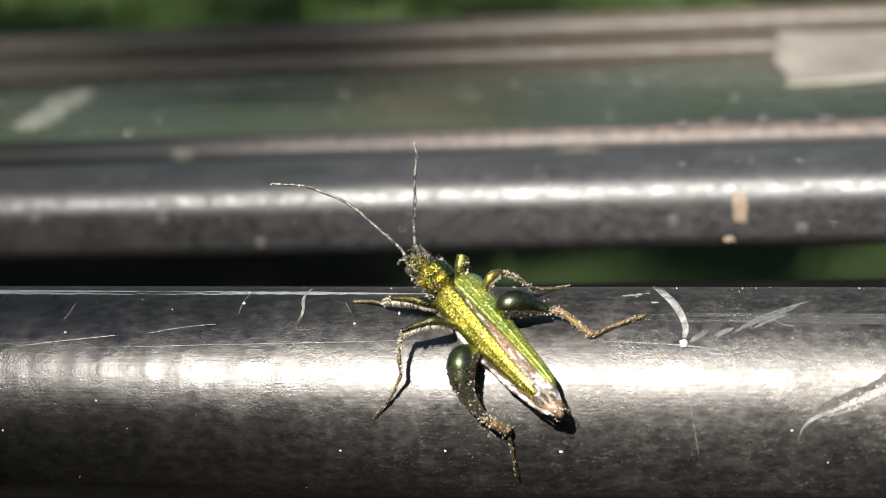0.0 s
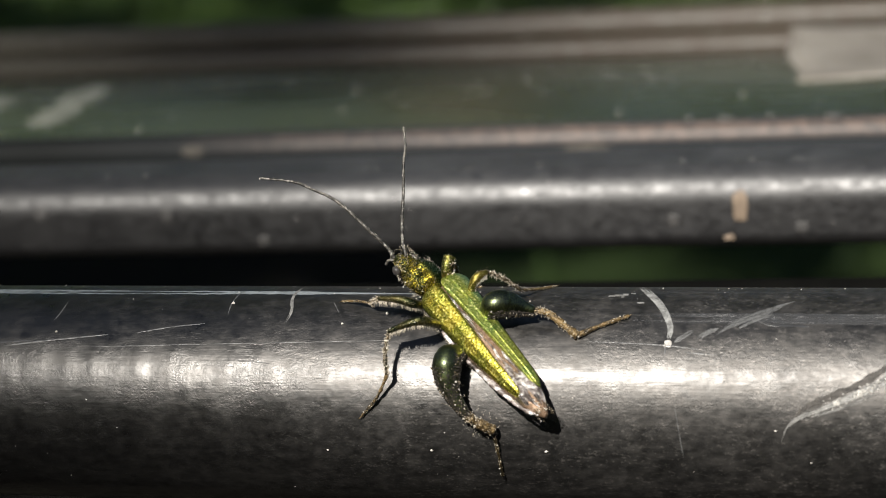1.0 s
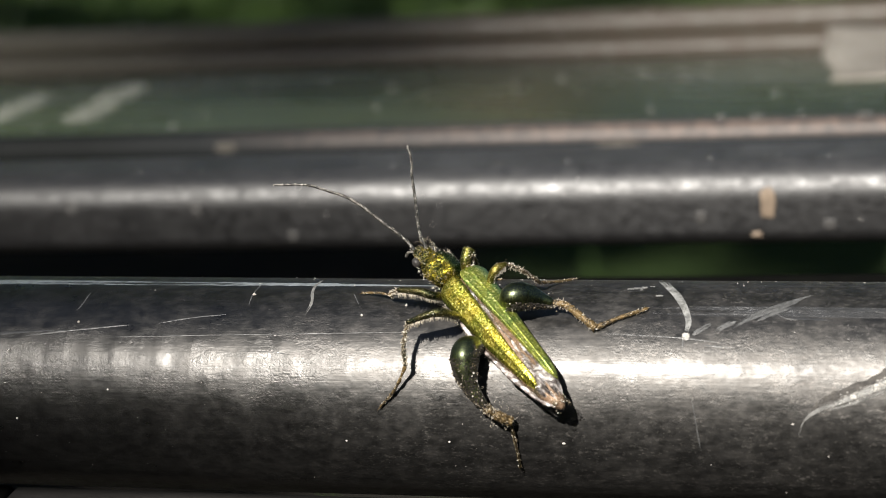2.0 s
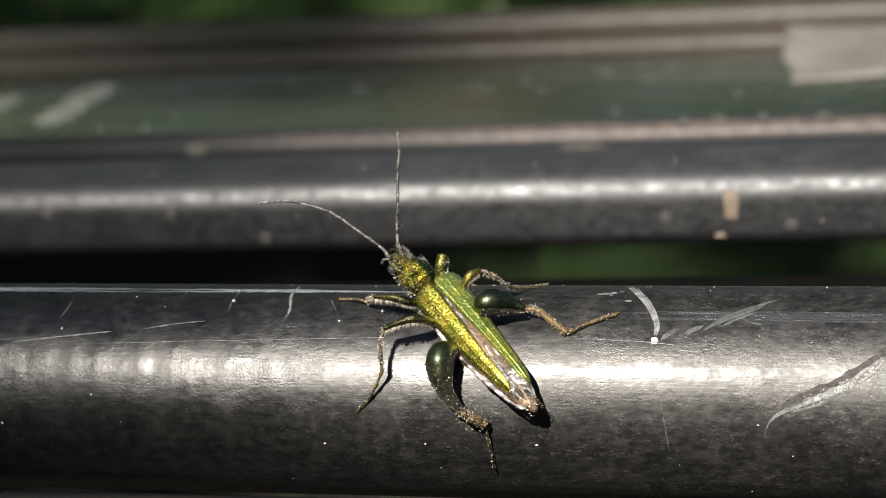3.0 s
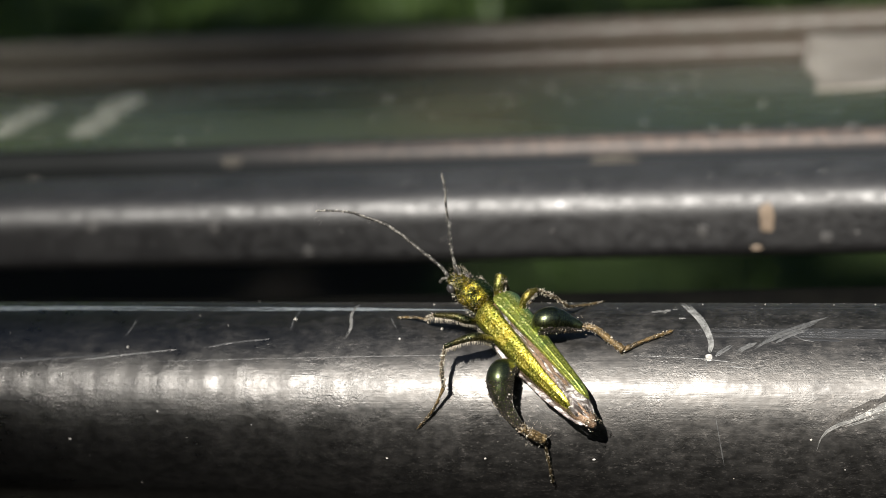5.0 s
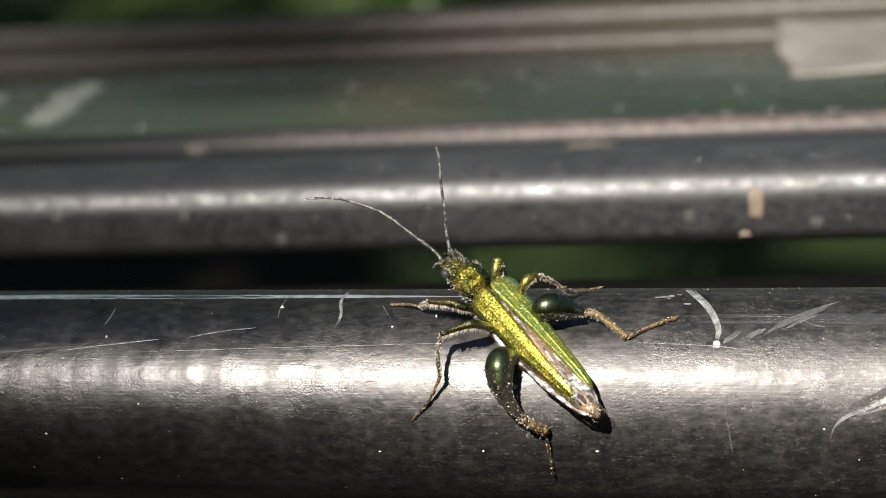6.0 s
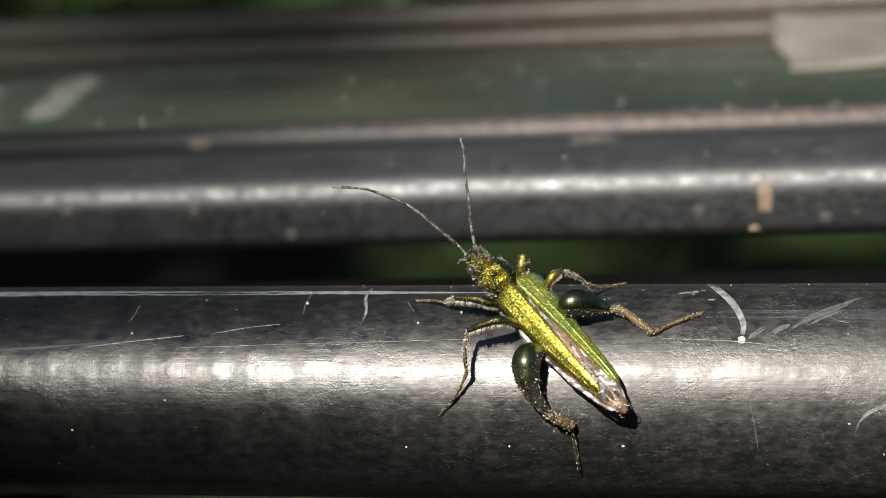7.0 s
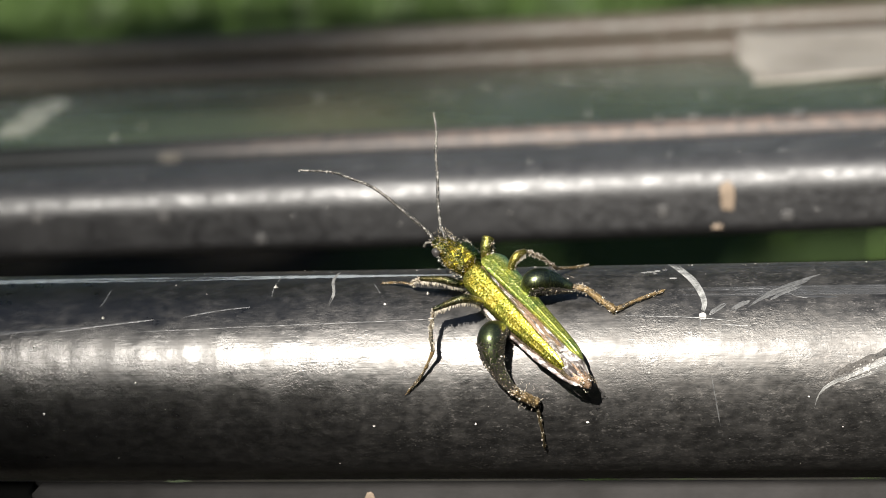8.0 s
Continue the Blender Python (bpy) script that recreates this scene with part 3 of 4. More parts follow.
def bench():
    rng = random.Random(11)
    root = tagged(new("slatted_bench"), "black steel bench with a seat of worn rods and flat bars", "bench")
    root.location = (0, 0, GROUND)
    up = Vector((0, 0, -GROUND))
    rods = []
    for k, (y, z, r) in enumerate(RODS):
        bm = bmesh.new()
        bar_mesh(bm, 430) if k == 1 else rod_mesh(bm, r, 430, rng)
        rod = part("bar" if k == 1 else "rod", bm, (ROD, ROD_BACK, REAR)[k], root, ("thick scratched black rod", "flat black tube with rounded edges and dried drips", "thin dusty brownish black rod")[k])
        rod.location = Vector((0, y * MM, z * MM)) + up
        if k:
            rod.rotation_euler = (0, radians(-TILT), 0)
        rods.append(rod)
    # flat slats with rounded edges: the broad one, the one under the thin rear rod, the dark one between the front rods
    def flat(y, z, deep, thick, r, down, mat, label, name):
        bm = bmesh.new()
        ring = []
        for cy, cz, a0 in ((r, -r, 180), (deep - r, -r, 90), (deep - r, r - thick, 0), (r, r - thick, -90)):
            ring += [(cy + r * math.cos(radians(a0 - q * 9)), cz + r * math.sin(radians(a0 - q * 9))) for q in range(11)]
        skin(bm, [[(x * MM, y2 * MM, z2 * MM) for y2, z2 in ring] for x in np.linspace(-430, 430, 41)])
        ob = part(name, bm, mat, root, label)
        ob.location = Vector((0, y * MM, z * MM)) + up
        ob.rotation_euler = (radians(-down), radians(-TILT), 0)
        return ob
    rods.append(flat(SLAT_Y, SLAT_Z, SLAT_DEEP, 6.0, 1.5, SLAT_DOWN, SLAT, "flat glossy black slat tinted by green reflections", "slat"))
    flat(*REAR_BAR, 1.35, 0.0, REAR, "dusty brownish black flat bar under the thin rod", "slat")
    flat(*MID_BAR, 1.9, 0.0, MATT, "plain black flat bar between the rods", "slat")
    for x in (-436, 436):
        bm = bmesh.new()
        bmesh.ops.create_cube(bm, size=1)
        bmesh.ops.scale(bm, vec=(0.014, 0.20, 0.040), verts=bm.verts)
        bmesh.ops.bevel(bm, geom=bm.edges[:], offset=0.002, segments=2, affect='EDGES')
        part("side_frame", bm, FRAME, root).location = Vector((x * MM, 0.06, -0.002)) + up
        for y in (-0.02, 0.14):
            bm = bmesh.new()
            h = 0.44 - 0.02
            bmesh.ops.create_cube(bm, size=1)
            bmesh.ops.scale(bm, vec=(0.014, 0.03, h), verts=bm.verts)
            bmesh.ops.bevel(bm, geom=bm.edges[:], offset=0.002, segments=2, affect='EDGES')
            part("leg", bm, FRAME, root).location = (x * MM, y, h / 2)
    # thin flat rail close below the front rod, a black plate added to keep the space past its end dark, a dried drip on
    # it
    def plate(name, x0, x1, y0, y1, z0, z1, mat, label, parent=root, base=up):
        bm = bmesh.new()
        bmesh.ops.create_cube(bm, size=1)
        bmesh.ops.scale(bm, vec=((x1 - x0) * MM, (y1 - y0) * MM, (z1 - z0) * MM), verts=bm.verts)
        bmesh.ops.bevel(bm, geom=bm.edges[:], offset=0.12 * min(y1 - y0, 3) * MM, segments=2, affect='EDGES')
        ob = part(name, bm, mat, parent, label)
        ob.location = Vector(((x0 + x1) / 2, (y0 + y1) / 2, (z0 + z1) / 2)) * MM + base
        return ob
    plate("lower_rail", RAIL_END, 430, -5.0, -3.6, -26, -4.02, RAIL, "weathered grey-brown flat rail")
    plate("rail_end_fill", RAIL_END - 50, RAIL_END - 0.02, -5.2, -3.4, -30, -4.02, MATT, "black plate past the rail end")
    bm = bmesh.new()
    blob(bm, (RAIL_DRIP, -5.0, -5.15), (Vector((0, 0, 1.1)), Vector((0.36, 0, 0)), Vector((0, 0.06, 0))), 16, 12, 0.05, rng)
    part("dried_drip", bm, DRIP, root, "dried brownish drip").location = up
    return root, rods


CREST = 3.8  # degrees, of the worn line near the top of the front rod


def marks(rods):
    """Scratches, chips, drips and dust on the rods."""
    rng = random.Random(21)
    front = rods[0]

    def swell(w, a=0.25, b=0.3):
        return lambda s: w * min(1, a + s * 4) * min(1, b + (1 - s) * 4)
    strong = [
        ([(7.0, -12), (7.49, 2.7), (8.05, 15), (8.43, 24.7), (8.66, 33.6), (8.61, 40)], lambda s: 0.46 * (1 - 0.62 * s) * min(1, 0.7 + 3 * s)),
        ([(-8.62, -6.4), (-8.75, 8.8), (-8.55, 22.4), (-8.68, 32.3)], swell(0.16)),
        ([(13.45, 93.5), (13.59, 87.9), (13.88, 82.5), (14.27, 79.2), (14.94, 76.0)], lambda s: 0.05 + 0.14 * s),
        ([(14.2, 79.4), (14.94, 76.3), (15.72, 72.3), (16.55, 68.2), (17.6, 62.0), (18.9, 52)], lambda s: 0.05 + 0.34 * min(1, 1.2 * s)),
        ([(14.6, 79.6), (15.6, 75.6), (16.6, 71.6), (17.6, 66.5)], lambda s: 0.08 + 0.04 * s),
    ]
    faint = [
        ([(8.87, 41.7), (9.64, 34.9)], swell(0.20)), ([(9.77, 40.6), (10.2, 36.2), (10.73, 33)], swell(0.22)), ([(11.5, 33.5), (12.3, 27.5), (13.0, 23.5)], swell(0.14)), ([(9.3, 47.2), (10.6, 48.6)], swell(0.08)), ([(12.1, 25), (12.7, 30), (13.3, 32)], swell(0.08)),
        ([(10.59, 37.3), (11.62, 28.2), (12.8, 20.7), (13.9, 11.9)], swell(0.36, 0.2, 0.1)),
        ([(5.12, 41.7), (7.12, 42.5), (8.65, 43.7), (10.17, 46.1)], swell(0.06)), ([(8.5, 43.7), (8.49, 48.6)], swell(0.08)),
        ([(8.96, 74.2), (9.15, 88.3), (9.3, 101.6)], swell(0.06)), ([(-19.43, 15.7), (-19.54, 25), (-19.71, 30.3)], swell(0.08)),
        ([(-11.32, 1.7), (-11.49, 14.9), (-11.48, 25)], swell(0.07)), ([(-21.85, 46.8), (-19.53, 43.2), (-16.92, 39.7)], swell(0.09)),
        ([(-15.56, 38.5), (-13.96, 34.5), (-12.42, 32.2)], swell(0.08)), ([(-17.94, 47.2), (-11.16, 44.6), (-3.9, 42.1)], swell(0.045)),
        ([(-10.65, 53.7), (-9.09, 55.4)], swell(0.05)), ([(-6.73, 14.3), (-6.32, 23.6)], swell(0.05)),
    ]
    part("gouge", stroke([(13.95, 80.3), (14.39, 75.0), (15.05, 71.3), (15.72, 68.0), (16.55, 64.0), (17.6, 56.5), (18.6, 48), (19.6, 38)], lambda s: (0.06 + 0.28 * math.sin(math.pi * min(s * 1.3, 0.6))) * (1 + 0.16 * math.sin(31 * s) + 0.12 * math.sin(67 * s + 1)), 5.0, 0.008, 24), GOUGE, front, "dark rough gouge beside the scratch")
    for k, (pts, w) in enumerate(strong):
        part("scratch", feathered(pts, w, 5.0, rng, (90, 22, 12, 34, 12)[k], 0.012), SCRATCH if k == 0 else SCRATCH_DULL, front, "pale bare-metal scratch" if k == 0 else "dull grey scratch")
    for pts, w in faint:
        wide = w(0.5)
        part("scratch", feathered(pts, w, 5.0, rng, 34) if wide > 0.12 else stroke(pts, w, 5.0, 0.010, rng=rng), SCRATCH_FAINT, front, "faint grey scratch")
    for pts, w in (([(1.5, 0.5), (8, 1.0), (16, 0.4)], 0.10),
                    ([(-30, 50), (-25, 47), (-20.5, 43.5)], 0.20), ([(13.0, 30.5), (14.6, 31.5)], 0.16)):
        part("pale_line", stroke(pts, lambda s: w * min(1, 0.15 + 4 * s, 0.15 + 4 * (1 - s)), 5.0, 0.006, 24, rng=rng), WEAR_SHEEN, front, "pale worn line")
    # a soft second highlight drawn in as fine pale strokes
    part("pale_line", feathered([(6.4, 25.5), (9.5, 26.4), (13, 26), (17, 26.6), (21, 26)], lambda s: 0.62, 5.0, rng, 130, 0.004), WEAR_SHEEN, front, "soft pale band of reflected light")
    # wear along the crest, coloured paler for the sky it mirrors
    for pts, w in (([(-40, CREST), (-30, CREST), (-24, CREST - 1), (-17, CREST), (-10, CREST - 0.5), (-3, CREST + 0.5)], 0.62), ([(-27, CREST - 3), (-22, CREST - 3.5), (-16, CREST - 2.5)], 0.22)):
        part("pale_line", stroke(pts, lambda s: w * min(1, 0.15 + 3 * s, 0.15 + 3 * (1 - s)), 5.0, 0.006, 24, rng=rng), WEAR_BRIGHT, front, "worn line along the crest, pale with mirrored sky")
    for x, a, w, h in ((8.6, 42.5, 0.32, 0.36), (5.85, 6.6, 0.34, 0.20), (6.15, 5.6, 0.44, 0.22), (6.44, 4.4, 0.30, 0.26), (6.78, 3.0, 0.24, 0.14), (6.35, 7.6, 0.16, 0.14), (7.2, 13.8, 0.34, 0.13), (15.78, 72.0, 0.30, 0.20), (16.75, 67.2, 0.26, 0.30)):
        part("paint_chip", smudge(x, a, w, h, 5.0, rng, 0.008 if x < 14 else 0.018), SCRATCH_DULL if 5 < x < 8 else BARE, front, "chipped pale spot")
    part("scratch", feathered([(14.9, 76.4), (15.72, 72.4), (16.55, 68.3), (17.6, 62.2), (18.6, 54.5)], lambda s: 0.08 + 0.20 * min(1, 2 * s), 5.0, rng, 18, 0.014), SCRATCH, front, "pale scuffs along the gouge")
    flakes = bmesh.new()
    for _ in range(150):
        f = rng.random()
        x = 14.9 + 3.7 * f
        deg = float(np.interp(x, (14.9, 15.72, 16.55, 17.6, 18.6), (76.4, 72.4, 68.3, 62.2, 54.5)))
        grain(flakes, on_rod(x + rng.gauss(0, 0.05), deg + rng.gauss(0, 1.6), 5.0), rng.uniform(0.02, 0.075) * (0.5 + f), rng)
    tagged(part("flakes", flakes, BARE, front, "lifted bright flakes along the gouge", smooth=False), kind="stuff")
    bm = bmesh.new()
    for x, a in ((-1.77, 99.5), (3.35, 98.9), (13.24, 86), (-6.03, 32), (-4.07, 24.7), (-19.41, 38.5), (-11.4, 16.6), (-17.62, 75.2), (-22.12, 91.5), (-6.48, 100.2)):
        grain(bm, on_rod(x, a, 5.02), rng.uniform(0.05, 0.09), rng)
    for _ in range(330):
        grain(bm, on_rod(rng.uniform(-32, 30), rng.choice((rng.uniform(-24, 8), rng.uniform(-30, 130))), 5.003), 0.009 + 0.028 * rng.random() ** 3, rng)
    tagged(part("dust", bm, DUST, front, "pale dust specks", smooth=False), kind="stuff")
    # the rod and the slat behind
    for x, a, w, h, m, name in ((8.6, 84, 0.9, 1.9, DRIP, "dried_drip"), (7.9, 122, 0.65, 0.8, DRIP, "dried_drip"), (4.6, 98, 0.7, 0.8, SPOT, "spot"), (-27.2, 80, 0.8, 1.0, SPOT, "spot"),
                                (-35.6, 75, 0.8, 1.0, SPOT, "spot"), (-21, 112, 0.7, 0.8, SPOT, "spot"), (-8.0, 30, 0.9, 0.9, SPOT, "spot"), (12.2, 108, 0.8, 0.7, SPOT, "spot")):
        part(name, smudge(x, a, w, h, 3.3, rng, 0.03, place=on_bar), m, rods[1], "faint grey spot" if m is SPOT else "dried brownish drip")
    slat = rods[3]

    def streak(pts, wide, lift=0.02):
        bm = bmesh.new()
        rows = []
        for k, (s, c) in enumerate(glide([(x, y, 0) for x, y in pts], 8)):
            w = wide / 2 * min(1, 0.35 + 5 * s, 0.35 + 5 * (1 - s)) * rng.uniform(0.6, 1.15)
            rows.append([((c.x + w * q) * MM, c.y * MM, (h - 0.004) * MM) for q, h in ((-1, 0), (-0.85, lift), (0.85, lift), (1, 0))])
        skin(bm, rows, close=False)
        return bm
    part("scratch", streak([(-48.9, 7), (-50.3, 14), (-52.0, 24), (-53.4, 33)], 3.8), SCRAPE_PALE, slat, "broad pale scrape")
    part("scratch", streak([(-57.0, 9), (-58.5, 18), (-60.0, 27)], 3.4), SCRAPE_PALE, slat, "broad pale scrape")
    for x, z, w, h in ((-4.4, -2.0, 5.0, 1.5), (5.5, -0.35, 1.4, 0.5), (13.0, -0.3, 1.4, 0.5), (-34, -1.3, 2.0, 1.0), (-50.4, -2.6, 2.6, 1.6)):
        bm = bmesh.new()
        blob(bm, (x, 0.12 if z < -1 else 0.7, z if z < -1 else -0.1), (Vector((w / 2, 0, 0)), Vector((0, 0.18, 0)), Vector((0, 0, h / 2))))
        part("spot", bm, SPOT if x > -1 else DIRT, slat, "pale crust of dirt")
    for k, spread, place, r in ((1, (-70, 45, 130), on_bar, 3.31), (2, (-90, 60, 160), on_rod, 1.71)):
        bm = bmesh.new()
        for _ in range(spread[2]):
            grain(bm, place(rng.uniform(*spread[:2]), rng.uniform(-20, 110), r), rng.uniform(0.02, 0.06 * k), rng)
        tagged(part("dust", bm, DUST, rods[k], "pale dust specks", smooth=False), kind="stuff")
    bm = bmesh.new()
    for _ in range(260):
        grain(bm, on_rod(rng.uniform(-55, 25), rng.uniform(38, 74), 1.71), rng.uniform(0.03, 0.08), rng)
    tagged(part("grit", bm, GLINT, rods[2], "glinting grit", smooth=False), kind="stuff")
    bm = bmesh.new()
    for _ in range(110):
        grain(bm, (rng.uniform(-80, 40), rng.uniform(0.6, 38), 0.0), rng.uniform(0.03, 0.14), rng)
    tagged(part("dust", bm, DUST, slat, "pale dust specks", smooth=False), kind="stuff")


def scrap():
    """A pale scrap that lies on the slat and leans up on the rear rod."""
    bm = bmesh.new()
    top, low = [], []
    for i in range(15):
        f = i / 14
        y = 80 + 26.5 * f
        z = -1.70 - 0.55 * f - 0.55 * math.sin(math.pi * f)
        left = 9.4 - 2.3 * f + 0.35 * math.sin(9 * f)
        top.append([])
        low.append([])
        for j in range(13):
            g = j / 12
            x = left + (34 - left) * g
            lift = 0.35 * math.sin(3 * g + 2 * f) ** 2 + 0.0175 * x
            top[-1].append((x * MM, y * MM, (z + lift) * MM))
            low[-1].append((x * MM, y * MM, (z + lift - 0.25) * MM))
    skin(bm, [a + b[::-1] for a, b in zip(top, low)])
    tagged(part("bark_scrap", bm, PATCH), "pale curled scrap of bark lying on the slat", "bark scrap")


# ---- beetle ----
def body(u, v, w):
    """A place on the beetle: along it from the tail, to its right, and up; millimetres."""
    return TAIL + AHEAD * u + SIDE * v + UP * w


def elytron(inner, outer, tip, crown, low):
    """A wing case: an arched, ridged shell between its inner and outer edge, with thickness."""
    bm = bmesh.new()
    rows, under = [], []
    us = np.linspace(7.45, tip, 60)
    for i, u in enumerate(us):
        a, b = np.interp(u, *zip(*inner)), np.interp(u, *zip(*outer))
        f = i / (len(us) - 1)
        end = min(1.0, 0.66 + 0.34 * math.sqrt(f / 0.07)) * math.sqrt(max(1 - max((f - 0.90) / 0.10, 0) ** 2, 0.02))
        m = (a + b) / 2
        top, edge = np.interp(f, (0, 0.5, 1), crown), np.interp(f, (0, 0.5, 1), low)
        row, row2 = [], []
        for j in range(25):
            c = j / 24
            v = m + (a + (b - a) * c - m) * end
            arch = 1 - c ** 2.4
            ridge = 0.030 * (math.exp(-((c - 0.12) / 0.05) ** 2) + math.exp(-((c - 0.50) / 0.05) ** 2) + 0.8 * math.exp(-((c - 0.86) / 0.05) ** 2))
            w = edge + (top - edge) * arch + ridge * min(1, 8 * f + 0.2) - 0.16 * (1 - end) - 0.20 * max(0, (f - 0.80) / 0.20) ** 2
            w -= 0.10 * math.exp(-c / 0.04) * min(1, 4 * f)
            row.append((body(u, v, w) - BASE) * MM)
            row2.append((body(u, v + (0.03 if b < a else -0.03) * c, w - 0.07) - BASE) * MM)
        rows.append(row + row2[::-1])
    skin(bm, rows)
    return bm


def loft(stops, sides=24, steps=5, knobs=()):
    """A body section through (u, v, w, half width, half height) stops."""
    bm = bmesh.new()
    fine = []
    n = (len(stops) - 1) * steps
    us = [s[0] for s in stops]
    for k in range(n + 1):
        x = k / steps
        i = min(int(x), len(stops) - 2)
        t = x - i
        t = t * t * (3 - 2 * t) * 0.5 + t * 0.5
        fine.append([p + (q - p) * t for p, q in zip(stops[i], stops[i + 1])])
    rings = []
    for u, v, w, hw, hh in fine:
        ring = []
        for j in range(sides):
            a = 2 * math.pi * j / sides
            dv, dw = math.cos(a), math.sin(a)
            bulge = sum(h * math.exp(-(((u - ku) / s) ** 2 + ((v + hw * dv - kv) / s) ** 2)) for ku, kv, h, s in knobs) if dw > 0 else 0
            ring.append((body(u, v + hw * dv, w + hh * dw + bulge) - BASE) * MM)
        rings.append(ring)
    skin(bm, rings)
    return bm


def beetle():
    rng = random.Random(5)
    root = tagged(new("beetle"), "metallic gold-green thick-legged flower beetle on the front rod", "beetle")
    root.location = BASE * MM
    crumbs, hairs = bmesh.new(), bmesh.new()

    def dust_limb(line, r, count, size):
        for _ in range(count):
            k = rng.randrange(len(line) - 1)
            c = line[k][1].lerp(line[k + 1][1], rng.random())
            d = Vector((rng.gauss(0, 1), rng.gauss(0, 1), rng.gauss(0, 1))).normalized()
            grain(crumbs, c + d * r * 1.0 - BASE, rng.choice((0.5, 0.7, 1.0, 1.5)) * size, rng)

    # trunk of the body
    part("abdomen", loft([(-0.72, 0.12, 0.0, 0.10, 0.08), (-0.45, 0.12, 0.06, 0.32, 0.24), (0.5, 0.16, 0.05, 0.58, 0.38), (2.0, 0.12, 0.08, 0.78, 0.46),
                          (4.0, 0.12, 0.10, 0.92, 0.52), (6.0, 0.25, -0.05, 0.90, 0.56), (7.2, 0.35, -0.15, 0.80, 0.50), (7.6, 0.30, -0.15, 0.45, 0.32)]), ABDOMEN, root, "brownish green abdomen with a golden tip")
    wing = bmesh.new()
    rows = []
    for i in range(70):
        f = i / 69
        u = 6.6 - 7.0 * f
        a = np.interp(u, (-0.4, 0.0, 0.4, 0.9, 2.6, 4.4, 7), (0.02, -0.20, -0.34, -0.28, -0.10, 0.06, 0.28)) + 0.03 * math.sin(31 * f)
        b = np.interp(u, (-0.4, 0.0, 0.4, 0.7, 2.3, 4.1, 7), (0.34, 0.58, 0.76, 0.74, 0.64, 0.56, 0.48)) + 0.04 * math.sin(27 * f + 1)
        rows.append([])
        for j in range(22):
            c = j / 21
            fold = 0.055 * math.sin(13 * c + 5 * f) + 0.045 * math.sin(24 * c - 7 * f) + 0.03 * math.sin(44 * f + 9 * c) + 0.035 * noise.noise(Vector((u * 2.5, c * 4, 1)))
            w = 0.44 + 0.10 * math.sin(math.pi * c) + fold - 0.30 * max(0, f - 0.86) / 0.14
            rows[-1].append((body(u, a + (b - a) * c, w) - BASE) * MM)
    skin(wing, rows, close=False)
    bmesh.ops.solidify(wing, geom=wing.faces[:], thickness=0.02 * MM)
    part("folded_wing", wing, WING, root, "crumpled pale translucent hind wings")
    part("elytron", elytron([(-1, -0.08), (0.84, -0.06), (2.58, 0.00), (4.37, 0.15), (5.89, 0.27), (7.3, 0.36), (8, 0.37)],
                            [(-1, -0.3), (0.62, -0.40), (0.96, -0.47), (1.78, -0.60), (3.68, -0.76), (5.87, -0.83), (7.0, -0.82), (7.5, -0.70)], 0.56, (0.80, 0.82, 0.74), (0.40, 0.42, 0.48)), ELYTRON_GOLD, root, "golden yellow-green wing case")
    part("elytron", elytron([(-1, 0.50), (0.53, 0.49), (2.33, 0.48), (4.08, 0.46), (5.56, 0.42), (7.15, 0.39), (8, 0.39)],
                            [(-1, 0.92), (0.6, 0.92), (2.07, 1.06), (3.73, 1.22), (5.34, 1.44), (6.9, 1.60), (7.5, 1.52)], 0.42, (0.80, 0.82, 0.74), (0.52, 0.55, 0.58)), ELYTRON_GREEN, root, "green wing case with a bluish outer edge")
    margin = bmesh.new()
    limb(margin, [body(6.4, -0.74, 0.12), body(4.6, -0.86, 0.14), body(2.8, -0.80, 0.16), body(1.2, -0.64, 0.18), body(0.1, -0.44, 0.16), body(-0.5, -0.12, 0.12)],
         lambda s: 0.115 - 0.05 * abs(2 * s - 1), 12, 8, origin=BASE, uneven=0.6)
    part("abdomen_margin", margin, WING, root, "pale membranous margin of the abdomen")
    part("pronotum", loft([(7.40, 0.26, -0.05, 0.44, 0.30), (7.66, 0.24, 0.0, 0.52, 0.36), (7.86, 0.24, 0.14, 0.74, 0.52), (8.25, 0.20, 0.14, 0.80, 0.54), (8.75, 0.18, 0.12, 0.82, 0.50), (9.15, 0.16, 0.08, 0.66, 0.44), (9.35, 0.12, 0.06, 0.48, 0.36)], 32, 6,
                          [(8.1, -0.05, 0.10, 0.22), (8.1, 0.5, 0.10, 0.22), (8.75, -0.1, 0.10, 0.22), (8.8, 0.5, 0.09, 0.22), (8.4, 0.22, -0.12, 0.2), (7.6, 0.25, 0.06, 0.3)]), PRONOTUM, root, "knobbly gold and dark green thorax shield")
    head = part("head", loft([(9.15, 0.10, 0.02, 0.42, 0.34), (9.45, 0.06, 0.02, 0.50, 0.38), (9.8, 0.02, -0.02, 0.46, 0.34), (10.1, 0.0, -0.10, 0.32, 0.24), (10.35, 0.0, -0.16, 0.16, 0.13)], 24, 5,
                             [(9.6, 0.0, 0.06, 0.2)]), PRONOTUM, root, "small gold-green head")
    for v in (-0.50, 0.54):
        bm = bmesh.new()
        blob(bm, body(9.55, v, 0.06) - BASE, (AHEAD * 0.25, SIDE * 0.19, UP * 0.25))
        part("eye", bm, EYE, head, "round black eye")
    for v in (-0.16, 0.18):
        bm = bmesh.new()
        limb(bm, [body(10.25, v, -0.2), body(10.5, v * 2.2, -0.3), body(10.55, v * 3.2, -0.55)], lambda s: 0.05 + 0.03 * s, 4, 8, origin=BASE)
        part("palp", bm, ANTENNA, head)

    # legs: thigh, shin and foot of each
    lines = []

